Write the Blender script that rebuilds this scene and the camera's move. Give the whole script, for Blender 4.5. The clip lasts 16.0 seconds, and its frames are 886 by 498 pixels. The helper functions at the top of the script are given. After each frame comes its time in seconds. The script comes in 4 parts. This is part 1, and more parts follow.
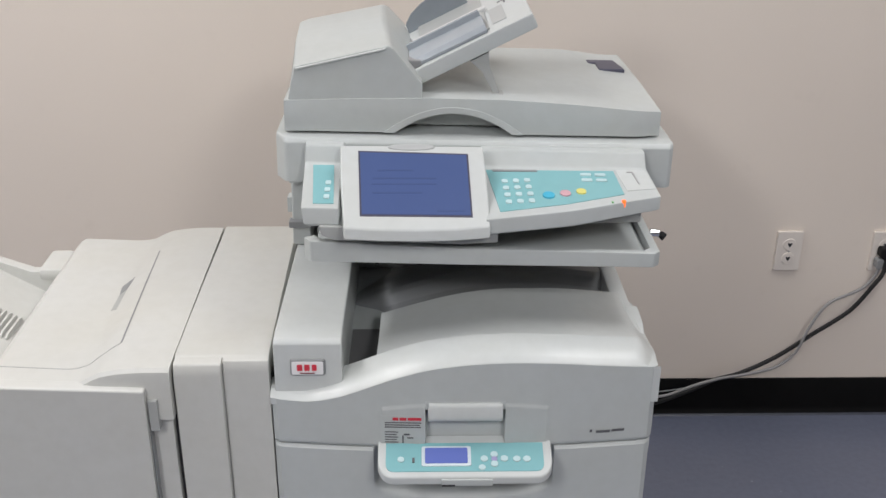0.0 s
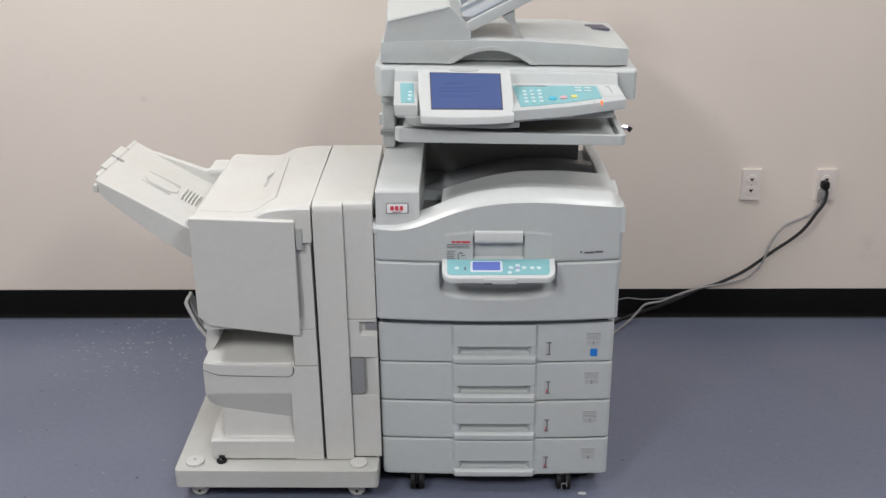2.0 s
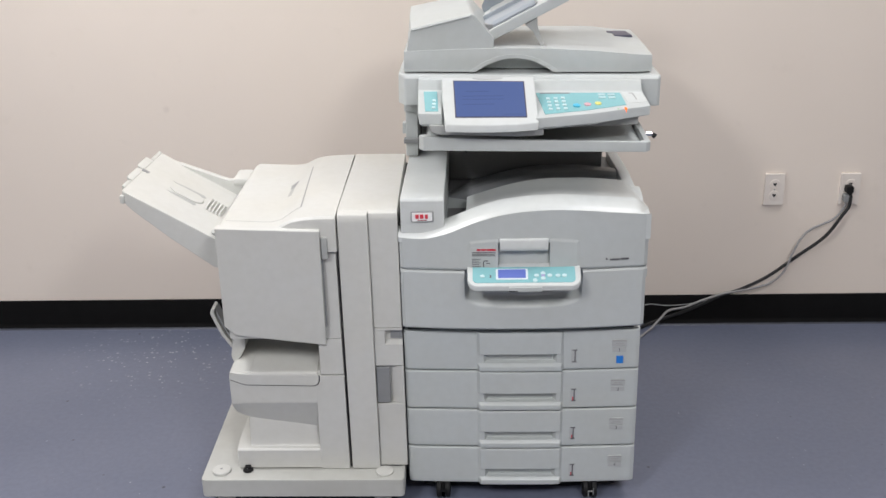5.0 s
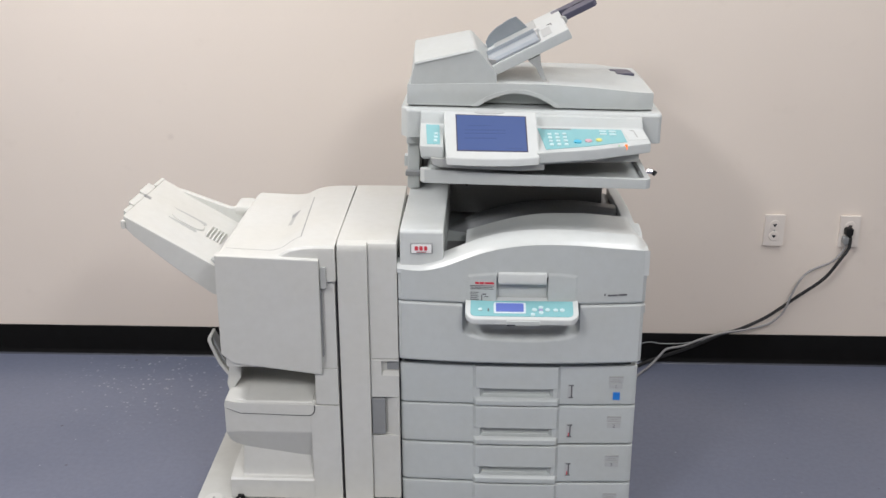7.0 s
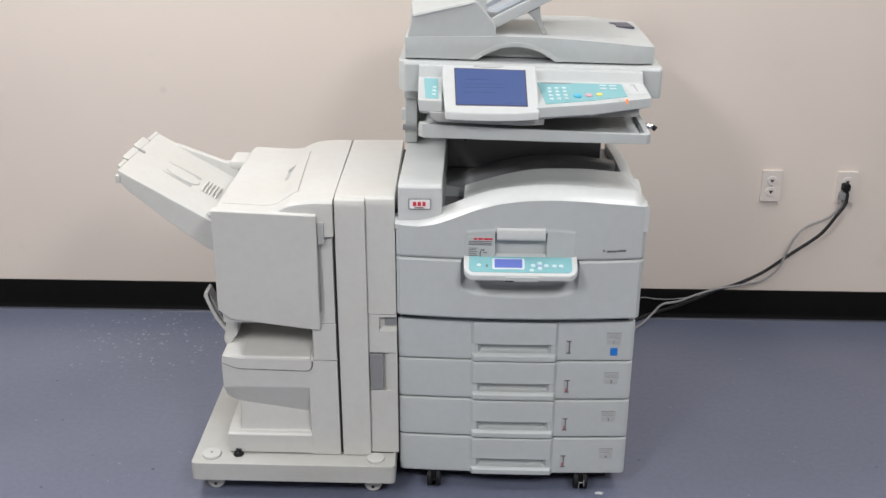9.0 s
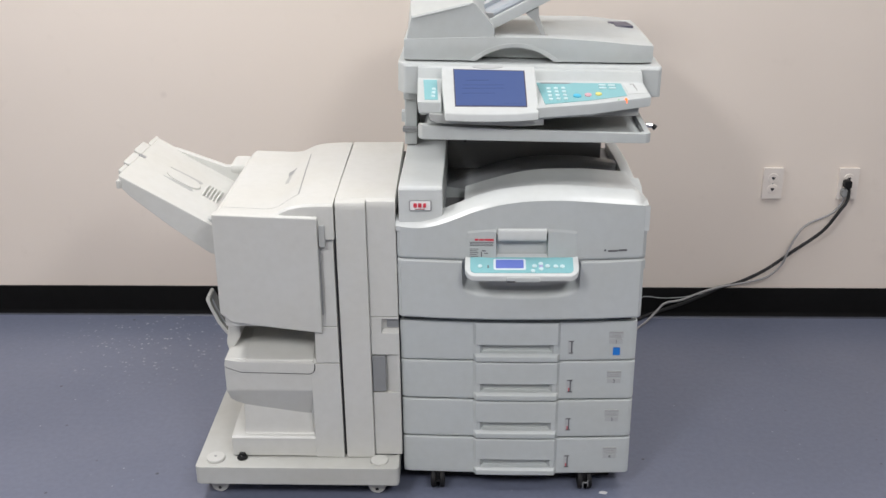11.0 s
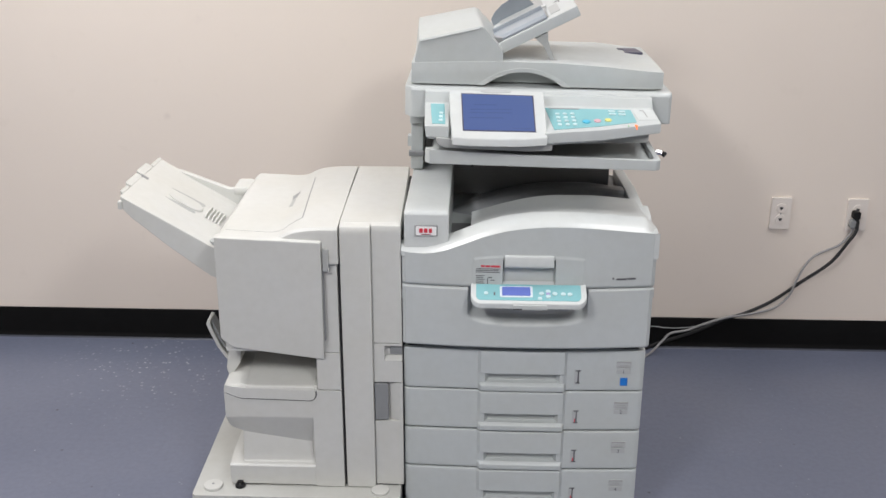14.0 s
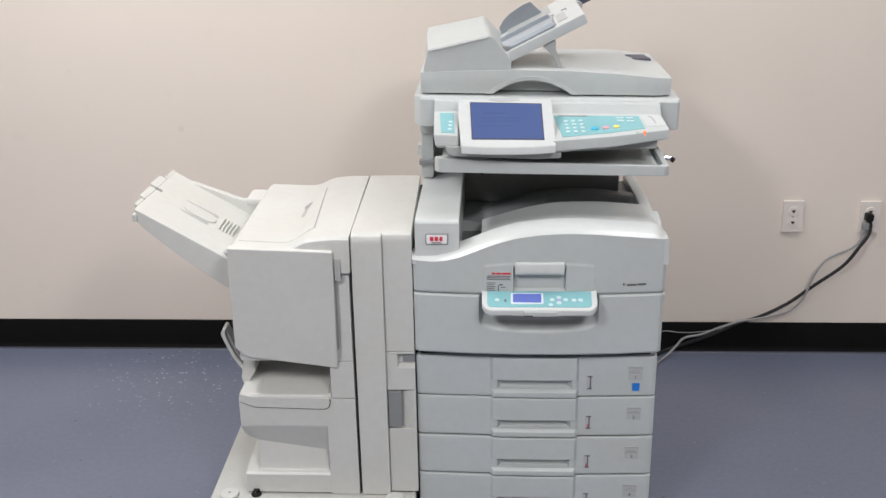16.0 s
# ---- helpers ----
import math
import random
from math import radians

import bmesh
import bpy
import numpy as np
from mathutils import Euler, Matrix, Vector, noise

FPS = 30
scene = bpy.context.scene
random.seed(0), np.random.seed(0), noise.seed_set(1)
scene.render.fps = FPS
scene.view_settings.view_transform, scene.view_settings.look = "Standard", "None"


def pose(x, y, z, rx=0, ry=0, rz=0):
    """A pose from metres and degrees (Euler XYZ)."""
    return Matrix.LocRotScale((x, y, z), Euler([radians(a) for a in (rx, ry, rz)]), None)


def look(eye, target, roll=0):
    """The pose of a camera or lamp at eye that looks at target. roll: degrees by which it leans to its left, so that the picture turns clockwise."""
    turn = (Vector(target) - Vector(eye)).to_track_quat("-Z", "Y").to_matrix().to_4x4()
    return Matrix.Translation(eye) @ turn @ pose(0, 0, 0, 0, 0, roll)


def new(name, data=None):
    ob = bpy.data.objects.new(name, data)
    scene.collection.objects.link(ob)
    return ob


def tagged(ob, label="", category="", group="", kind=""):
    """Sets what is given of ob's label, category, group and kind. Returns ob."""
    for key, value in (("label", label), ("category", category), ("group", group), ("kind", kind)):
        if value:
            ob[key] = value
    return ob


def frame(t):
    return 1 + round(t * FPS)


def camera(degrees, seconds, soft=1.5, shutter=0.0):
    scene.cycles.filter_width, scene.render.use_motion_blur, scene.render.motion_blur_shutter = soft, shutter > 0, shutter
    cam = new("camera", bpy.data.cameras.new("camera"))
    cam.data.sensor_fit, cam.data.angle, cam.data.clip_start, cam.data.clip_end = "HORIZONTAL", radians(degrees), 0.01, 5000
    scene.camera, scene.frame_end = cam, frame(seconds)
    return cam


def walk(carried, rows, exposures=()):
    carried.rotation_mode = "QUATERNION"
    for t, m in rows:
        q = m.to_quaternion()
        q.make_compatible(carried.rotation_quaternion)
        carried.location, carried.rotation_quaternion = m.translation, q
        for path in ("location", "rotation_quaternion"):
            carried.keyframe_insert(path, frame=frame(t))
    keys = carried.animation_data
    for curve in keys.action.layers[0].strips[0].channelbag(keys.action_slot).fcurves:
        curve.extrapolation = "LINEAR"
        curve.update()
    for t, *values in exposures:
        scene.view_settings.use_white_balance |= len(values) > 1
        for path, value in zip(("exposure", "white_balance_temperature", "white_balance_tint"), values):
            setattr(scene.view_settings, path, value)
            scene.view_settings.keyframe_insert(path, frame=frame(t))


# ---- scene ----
cam = camera(47.7, 16.0)
EXPOSURES = [(0.0, -0.62), (1.5, -0.50), (3.0, -0.33), (5.3, -0.29), (16.0, -0.29)]
PATH = [
    (0, (0.237, -1.405, 1.649), (0.281, 0.42, 0.83), 0.4),
    (0.5, (0.323, -1.783, 1.625), (0.226, 0.076, 0.896), -0.1),
    (1, (0.321, -2.038, 1.654), (0.21, -0.187, 0.906), -1.5),
    (1.5, (0.232, -2.261, 1.64), (0.137, -0.416, 0.874), -1.6),
    (2, (0.229, -2.36, 1.64), (0.181, -0.501, 0.905), -0.7),
    (2.5, (0.215, -2.376, 1.647), (0.166, -0.504, 0.946), -0.6),
    (3, (0.202, -2.37, 1.644), (0.138, -0.501, 0.934), -1.3),
    (5.3, (0.206, -2.36, 1.644), (0.127, -0.497, 0.922), -1.5),
    (5.5, (0.207, -2.363, 1.646), (0.136, -0.492, 0.942), -1.4),
    (6, (0.212, -2.367, 1.643), (0.125, -0.476, 0.996), -0.8),
    (6.5, (0.21, -2.36, 1.648), (0.141, -0.467, 1.006), -0.5),
    (7, (0.212, -2.367, 1.64), (0.13, -0.48, 0.983), -0.2),
    (7.5, (0.204, -2.36, 1.634), (0.15, -0.478, 0.96), 0.1),
    (8, (0.198, -2.358, 1.634), (0.148, -0.488, 0.926), -0.3),
    (8.5, (0.189, -2.353, 1.637), (0.128, -0.489, 0.915), -0.4),
    (9, (0.192, -2.351, 1.638), (0.13, -0.495, 0.895), 0.1),
    (9.2, (0.191, -2.348, 1.638), (0.14, -0.497, 0.883), 0.4),
    (11.5, (0.199, -2.352, 1.638), (0.131, -0.491, 0.907), -0.9),
    (12, (0.188, -2.343, 1.631), (0.134, -0.477, 0.913), -0.8),
    (12.5, (0.18, -2.327, 1.637), (0.168, -0.455, 0.931), 0.3),
    (13, (0.188, -2.335, 1.628), (0.188, -0.471, 0.903), 0.5),
    (13.5, (0.19, -2.321, 1.62), (0.158, -0.462, 0.883), 0.2),
    (14, (0.182, -2.315, 1.621), (0.113, -0.439, 0.931), 0.1),
    (14.5, (0.188, -2.322, 1.627), (0.096, -0.44, 0.958), -0.6),
    (15, (0.192, -2.328, 1.631), (0.098, -0.444, 0.966), -0.8),
    (15.5, (0.194, -2.328, 1.629), (0.092, -0.448, 0.954), -0.8),
    (16, (0.198, -2.33, 1.63), (0.095, -0.451, 0.953), -1.0),
]
walk(cam, [(t, look(eye, target, roll)) for t, eye, target, roll in PATH], EXPOSURES)

# ---- light ----
world = bpy.data.worlds.new("world")
scene.world = world
world.use_nodes = True
world.node_tree.nodes["Background"].inputs[0].default_value = (0.9, 0.95, 1.0, 1)
world.node_tree.nodes["Background"].inputs[1].default_value = 0.05
scene.view_settings.exposure = 0.0
WALL_Y = 1.095
ROOM = (-4.6, 5.0, -7.2, 3.0)     # west, east, south, height
LAMPS = [(-1.25, 0.05, 55), (1.35, 0.05, 30), (-1.25, -2.7, 101), (1.35, -2.7, 86)]


def ceiling_lamp(x, y, watts):
    lamp = bpy.data.lights.new("ceiling_lamp", "AREA")
    lamp.shape, lamp.size, lamp.size_y, lamp.energy = "RECTANGLE", 0.56, 1.16, watts
    lamp.color = (1.0, 0.984, 0.992)
    ob = new("ceiling_lamp", lamp)
    ob.location = (x, y, ROOM[3] - 0.03)


for lx, ly, lw in LAMPS:
    ceiling_lamp(lx, ly, lw)


# ---- materials ----
def material(name, rough=0.5, metal=0.0):
    m = bpy.data.materials.new(name)
    m.use_nodes = True
    nt = m.node_tree
    b = nt.nodes["Principled BSDF"]
    b.inputs["Roughness"].default_value = rough
    b.inputs["Metallic"].default_value = metal
    return m, nt, b


def node(nt, kind, **values):
    n = nt.nodes.new(kind)
    for key, value in values.items():
        n.inputs[key].default_value = value
    return n


def noise_ramp(nt, scale, stops, detail=4.0, rough=0.55, coords=None):
    n = node(nt, "ShaderNodeTexNoise", Scale=scale, Detail=detail, Roughness=rough)
    if coords is not None:
        nt.links.new(coords, n.inputs["Vector"])
    r = nt.nodes.new("ShaderNodeValToRGB")
    while len(r.color_ramp.elements) < len(stops):
        r.color_ramp.elements.new(0.5)
    for e, (p, c) in zip(r.color_ramp.elements, stops):
        e.position, e.color = p, (*c, 1)
    nt.links.new(n.outputs["Fac"], r.inputs["Fac"])
    return n, r


def mix(nt, a, b, fac, mode="MIX"):
    m = nt.nodes.new("ShaderNodeMixRGB")
    m.blend_type = mode
    for socket, value in ((m.inputs[0], fac), (m.inputs[1], a), (m.inputs[2], b)):
        if isinstance(value, (int, float)):
            socket.default_value = value
        elif isinstance(value, tuple):
            socket.default_value = (*value, 1)
        else:
            nt.links.new(value, socket)
    return m.outputs[0]


def bump(nt, b, height, strength, distance=0.001):
    n = node(nt, "ShaderNodeBump", Strength=strength, Distance=distance)
    nt.links.new(height, n.inputs["Height"])
    nt.links.new(n.outputs[0], b.inputs["Normal"])


def coords_of(nt):
    return nt.nodes.new("ShaderNodeTexCoord").outputs["Object"]


def world_coords(nt):
    return nt.nodes.new("ShaderNodeNewGeometry").outputs["Position"]


def plastic(name, color, rough=0.42, dirt=0.03, grain=0.12):
    """Moulded housing plastic: faint smudges, fine moulded grain."""
    m, nt, b = material(name, rough)
    pos = world_coords(nt)
    dark = tuple(c * (1 - dirt) * (1, 0.985, 0.95)[i] for i, c in enumerate(color))
    _, r = noise_ramp(nt, 5.0, [(0.25, dark), (0.8, color)], detail=2.0, coords=pos)
    _, r2 = noise_ramp(nt, 45, [(0.3, (0.96, 0.96, 0.955)), (0.65, (1, 1, 1))], coords=pos)
    nt.links.new(mix(nt, r.outputs[0], r2.outputs[0], 1.0, "MULTIPLY"), b.inputs["Base Color"])
    n, rr = noise_ramp(nt, 9, [(0.3, (rough - 0.03,) * 3), (0.7, (rough + 0.04,) * 3)], coords=pos)
    nt.links.new(rr.outputs[0], b.inputs["Roughness"])
    g = node(nt, "ShaderNodeTexNoise", Scale=900.0, Detail=2.0)
    nt.links.new(pos, g.inputs["Vector"])
    bump(nt, b, g.outputs["Fac"], grain, 0.0004)
    return m


def plain(name, color, rough=0.45, metal=0.0, vary=0.08):
    m, nt, b = material(name, rough, metal)
    pos = world_coords(nt)
    _, r = noise_ramp(nt, 30, [(0.3, tuple(c * (1 - vary) for c in color)), (0.7, color)], coords=pos)
    nt.links.new(r.outputs[0], b.inputs["Base Color"])
    return m


def glowing(name, color, strength, rough=0.2):
    m, nt, b = material(name, rough)
    b.inputs["Base Color"].default_value = (*color, 1)
    b.inputs["Emission Color"].default_value = (*color, 1)
    b.inputs["Emission Strength"].default_value = strength
    return m


HOUSING = plastic("printer_plastic", (0.502, 0.535, 0.540))
SATIN = plastic("satin_cover_plastic", (0.552, 0.582, 0.588), rough=0.32, dirt=0.0, grain=0.03)
IVORY = plastic("finisher_plastic", (0.580, 0.588, 0.570))
# base plate: the finisher ivory, darker and more mottled
DULL_IVORY = plastic("dull_ivory_plastic", (0.515, 0.525, 0.505), rough=0.5, dirt=0.12)
DRAWER = plastic("drawer_plastic", (0.502, 0.538, 0.544))
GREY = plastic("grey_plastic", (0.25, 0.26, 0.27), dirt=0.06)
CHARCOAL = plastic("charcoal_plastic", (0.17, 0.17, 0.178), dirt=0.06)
PALE = plastic("pale_grey_plastic", (0.40, 0.415, 0.415), dirt=0.05)
DARK = plain("dark_plastic_and_gap_shade", (0.035, 0.035, 0.038), 0.6)
BLACK = plain("black_rubber", (0.010, 0.010, 0.011), 0.6)
BLACK.node_tree.nodes["Principled BSDF"].inputs["Specular IOR Level"].default_value = 0.25
CLEAR = plain("clear_guide_plastic", (0.35, 0.385, 0.42), 0.15)
SMOKE = plain("smoked_plastic", (0.25, 0.28, 0.31), 0.18)
INDIGO = plain("dark_blue_grey_plastic", (0.075, 0.075, 0.115), 0.4)
CHROME = plain("chrome", (0.75, 0.75, 0.77), 0.12, 1.0)
TEAL = plain("teal_film", (0.22, 0.46, 0.49), 0.24, vary=0.05)
BUTTON = plain("pale_button", (0.50, 0.66, 0.68), 0.4)
BLUE_KEY = plain("blue_key", (0.06, 0.43, 0.62), 0.35)
PINK_KEY = plain("pink_key", (0.64, 0.38, 0.43), 0.35)
YELLOW_KEY = plain("yellow_key", (0.72, 0.68, 0.20), 0.35)
PURPLE_KEY = plain("violet_key", (0.35, 0.33, 0.55), 0.35)
RED = plain("red_print", (0.60, 0.035, 0.06), 0.5)
INK = plain("grey_print", (0.12, 0.12, 0.13), 0.6)
FAINT_INK = plain("pale_print", (0.36, 0.36, 0.36), 0.6)
LABEL_WHITE = plain("label_film", (0.60, 0.61, 0.61), 0.35, vary=0.03)
BADGE_WHITE = plain("badge_white", (0.78, 0.78, 0.78), 0.35, vary=0.02)
SCREEN_TEXT = glowing("screen_text", (0.039, 0.066, 0.175), 0.3, 0.45)
LABEL_GREY = plain("label_grey", (0.44, 0.455, 0.455), 0.4, vary=0.03)
BLUE_LABEL = plain("blue_label", (0.015, 0.19, 0.62), 0.4)
OUTLET_WHITE = plain("outlet_white", (0.745, 0.69, 0.635), 0.35, vary=0.04)
CABLE_GREY = plain("grey_cable", (0.29, 0.285, 0.285), 0.45)
CABLE_BLACK = plain("black_cable", (0.009, 0.009, 0.010), 0.55)
SCREEN = glowing("touch_screen", (0.044, 0.074, 0.195), 0.3, 0.45)
LCD = glowing("small_lcd", (0.085, 0.120, 0.37), 0.42, 0.4)
LCD_RIM = plain("lcd_rim", (0.62, 0.70, 0.74), 0.4)
AMBER = glowing("amber_led", (1.0, 0.16, 0.02), 1.4)
GREEN = plain("dim_green_led", (0.12, 0.42, 0.12), 0.3)


def wall_paint():
    m, nt, b = material("beige_wall_paint", 0.62)
    pos = world_coords(nt)
    _, r = noise_ramp(nt, 1.1, [(0.3, (0.740, 0.666, 0.594)), (0.7, (0.765, 0.692, 0.620))], coords=pos)
    _, r2 = noise_ramp(nt, 14, [(0.22, (0.93, 0.925, 0.92)), (0.36, (1, 1, 1))], detail=6, coords=pos)
    paint = mix(nt, r.outputs[0], r2.outputs[0], 0.5, "MULTIPLY")
    for spot, size, tone in (((1.70, WALL_Y, 0.268), 0.075, (0.67, 0.60, 0.54)), ((0.885, WALL_Y, 0.399), 0.010, (0.52, 0.47, 0.42)), ((-0.91, WALL_Y, 0.847), 0.016, (0.66, 0.59, 0.53))):
        far = nt.nodes.new("ShaderNodeVectorMath")
        far.operation = "DISTANCE"
        far.inputs[1].default_value = spot
        nt.links.new(pos, far.inputs[0])
        near = nt.nodes.new("ShaderNodeMapRange")
        near.inputs["From Min"].default_value, near.inputs["From Max"].default_value = size, 0.15 * size
        nt.links.new(far.outputs["Value"], near.inputs["Value"])
        _, patchy = noise_ramp(nt, 26, [(0.36, (0, 0, 0)), (0.66, (1, 1, 1))], detail=4, coords=pos)
        paint = mix(nt, paint, tone, mix(nt, near.outputs["Result"], patchy.outputs[0], 1.0, "MULTIPLY"))
    nt.links.new(paint, b.inputs["Base Color"])
    g = node(nt, "ShaderNodeTexNoise", Scale=220.0, Detail=3.0)
    nt.links.new(pos, g.inputs["Vector"])
    bump(nt, b, g.outputs["Fac"], 0.25, 0.0008)
    return m


def floor_paint():
    """Blue-grey painted concrete: cloudy wear, specks and pale chips."""
    m, nt, b = material("blue_grey_floor_paint", 0.3)
    pos = world_coords(nt)
    _, r = noise_ramp(nt, 2.2, [(0.3, (0.132, 0.149, 0.209)), (0.7, (0.150, 0.167, 0.228))], detail=4, coords=pos)
    _, r2 = noise_ramp(nt, 60, [(0.25, (0.86, 0.86, 0.87)), (0.6, (1, 1, 1)), (0.8, (1.06, 1.06, 1.06))], detail=5, coords=pos)
    base = mix(nt, r.outputs[0], r2.outputs[0], 0.8, "MULTIPLY")
    v = node(nt, "ShaderNodeTexVoronoi", Scale=22.0)
    nt.links.new(pos, v.inputs["Vector"])
    rv = nt.nodes.new("ShaderNodeValToRGB")
    rv.color_ramp.elements[0].position, rv.color_ramp.elements[0].color = 0.04, (1, 1, 1, 1)
    rv.color_ramp.elements[1].position, rv.color_ramp.elements[1].color = 0.08, (0, 0, 0, 1)
    nt.links.new(v.outputs["Distance"], rv.inputs["Fac"])
    _, clump = noise_ramp(nt, 3.0, [(0.50, (0, 0, 0)), (0.66, (1, 1, 1))], detail=3, coords=pos)
    chips = mix(nt, rv.outputs[0], clump.outputs[0], 1.0, "MULTIPLY")
    base = mix(nt, base, (0.36, 0.38, 0.42), chips)
    far = nt.nodes.new("ShaderNodeVectorMath")
    far.operation = "DISTANCE"
    far.inputs[1].default_value = (-0.95, 0.90, 0.0)
    nt.links.new(pos, far.inputs[0])
    near = nt.nodes.new("ShaderNodeMapRange")
    near.inputs["From Min"].default_value, near.inputs["From Max"].default_value = 0.45, 0.1
    nt.links.new(far.outputs["Value"], near.inputs["Value"])
    v2 = node(nt, "ShaderNodeTexVoronoi", Scale=48.0)
    nt.links.new(pos, v2.inputs["Vector"])
    r3 = nt.nodes.new("ShaderNodeValToRGB")
    r3.color_ramp.elements[0].position, r3.color_ramp.elements[0].color = 0.13, (1, 1, 1, 1)
    r3.color_ramp.elements[1].position, r3.color_ramp.elements[1].color = 0.26, (0, 0, 0, 1)
    nt.links.new(v2.outputs["Distance"], r3.inputs["Fac"])
    _, ragged = noise_ramp(nt, 18, [(0.45, (0, 0, 0)), (0.55, (1, 1, 1))], detail=4, coords=pos)
    flakes = mix(nt, mix(nt, r3.outputs[0], ragged.outputs[0], 1.0, "MULTIPLY"), near.outputs["Result"], 1.0, "MULTIPLY")
    base = mix(nt, base, (0.42, 0.44, 0.47), flakes)
    v3 = node(nt, "ShaderNodeTexVoronoi", Scale=8.5)
    nt.links.new(pos, v3.inputs["Vector"])
    r4 = nt.nodes.new("ShaderNodeValToRGB")
    r4.color_ramp.elements[0].position, r4.color_ramp.elements[0].color = 0.025, (1, 1, 1, 1)
    r4.color_ramp.elements[1].position, r4.color_ramp.elements[1].color = 0.055, (0, 0, 0, 1)
    nt.links.new(v3.outputs["Distance"], r4.inputs["Fac"])
    base = mix(nt, base, (0.050, 0.055, 0.075), r4.outputs[0])
    nt.links.new(base, b.inputs["Base Color"])
    _, rr = noise_ramp(nt, 3, [(0.3, (0.27,) * 3), (0.7, (0.36,) * 3)], detail=4, coords=pos)
    nt.links.new(rr.outputs[0], b.inputs["Roughness"])
    g = node(nt, "ShaderNodeTexNoise", Scale=38.0, Detail=6.0)
    nt.links.new(pos, g.inputs["Vector"])
    bump(nt, b, g.outputs["Fac"], 0.02, 0.003)
    return m


WALL = wall_paint()
FLOOR = floor_paint()
BASEBOARD = plain("black_vinyl_base", (0.0045, 0.0045, 0.005), 0.6, vary=0.3)
BASEBOARD.node_tree.nodes["Principled BSDF"].inputs["Specular IOR Level"].default_value = 0.1
CEILING = plain("white_ceiling_board", (0.74, 0.73, 0.70), 0.8)
DIFFUSER = glowing("lamp_diffuser", (1.0, 0.97, 0.93), 1.5, 0.5)


# ---- mesh tools ----
ORIGIN = {}


def thing(name, base, label, category, group="", kind=""):
    ob = new(name)
    ob.location = base
    ORIGIN[ob.name] = Vector(base)
    return tagged(ob, label, category, group, kind)


def mesh_from(name, bm, mat, origin=None, sharp=32):
    """The bmesh, given in room coordinates, as a mesh about its own middle."""
    bmesh.ops.recalc_face_normals(bm, faces=bm.faces)
    if origin is None:
        lo = Vector([min(v.co[i] for v in bm.verts) for i in range(3)])
        hi = Vector([max(v.co[i] for v in bm.verts) for i in range(3)])
        origin = (lo + hi) / 2
    bmesh.ops.translate(bm, vec=-origin, verts=bm.verts)
    me = bpy.data.meshes.new(name)
    bm.to_mesh(me)
    bm.free()
    me.polygons.foreach_set("use_smooth", [True] * len(me.polygons))
    me.set_sharp_from_angle(angle=radians(sharp))
    me.materials.append(mat)
    return me, origin


def even(ob):
    """Keeps flat faces flat beside their rounded edges."""
    m = ob.modifiers.new("weighted_normal", "WEIGHTED_NORMAL")
    m.keep_sharp, m.weight = True, 60
    return ob


def part(name, bm, mat, parent, label="", sharp=32):
    me, origin = mesh_from(name, bm, mat, sharp=sharp)
    return even(place(name, me, origin, parent, label))


def place(name, me, origin, parent, label=""):
    ob = new(name, me)
    ORIGIN[ob.name] = Vector(origin)
    ob.parent = parent
    ob.location = Vector(origin) - ORIGIN[parent.name]
    if label:
        tagged(ob, label)
    return ob


def solid(name, bm, mat, label, category, kind="", group=""):
    me, origin = mesh_from(name, bm, mat)
    ob = new(name, me)
    ob.location = origin
    ORIGIN[ob.name] = origin
    return tagged(ob, label, category, group, kind)


def bevelled(bm, width, seg=2, angle=25):
    if width > 0:
        edges = [e for e in bm.edges if len(e.link_faces) == 2 and e.calc_face_angle(0) > radians(angle)]
        bmesh.ops.bevel(bm, geom=edges, offset=width, segments=seg, profile=0.5, affect="EDGES", clamp_overlap=True)
    return bm


def box(x0, x1, y0, y1, z0, z1, b=0.003, seg=2):
    bm = bmesh.new()
    bmesh.ops.create_cube(bm, size=1)
    for v in bm.verts:
        v.co = ((x0 + x1) / 2 + v.co.x * (x1 - x0), (y0 + y1) / 2 + v.co.y * (y1 - y0), (z0 + z1) / 2 + v.co.z * (z1 - z0))
    return bevelled(bm, b, seg)


def loft(rings, b=0.0, seg=2):
    """A closed solid through rings of as many points each."""
    bm = bmesh.new()
    rows = [[bm.verts.new(p) for p in ring] for ring in rings]
    for r0, r1 in zip(rows, rows[1:]):
        for i in range(len(r0)):
            j = (i + 1) % len(r0)
            bm.faces.new((r0[i], r0[j], r1[j], r1[i]))
    bm.faces.new(rows[0])
    bm.faces.new(rows[-1])
    bmesh.ops.recalc_face_normals(bm, faces=bm.faces)
    return bevelled(bm, b, seg)


def prism(poly, axis, a, c, b=0.003, seg=2):
    """A polygon pushed along an axis: (y, z) along x, (x, z) along y, (x, y) along z."""
    def at(p, d):
        return {"x": (d, p[0], p[1]), "y": (p[0], d, p[1]), "z": (p[0], p[1], d)}[axis]
    return loft([[at(p, a) for p in poly], [at(p, c) for p in poly]], b, seg)


def rounded(x0, x1, z0, z1, r, n=5):
    """A rectangle with round corners, as a polygon."""
    out = []
    for cx, cz, start in ((x1 - r, z1 - r, 0), (x0 + r, z1 - r, 90), (x0 + r, z0 + r, 180), (x1 - r, z0 + r, 270)):
        for k in range(n + 1):
            a = radians(start + 90 * k / n)
            out.append((cx + r * math.cos(a), cz + r * math.sin(a)))
    return out


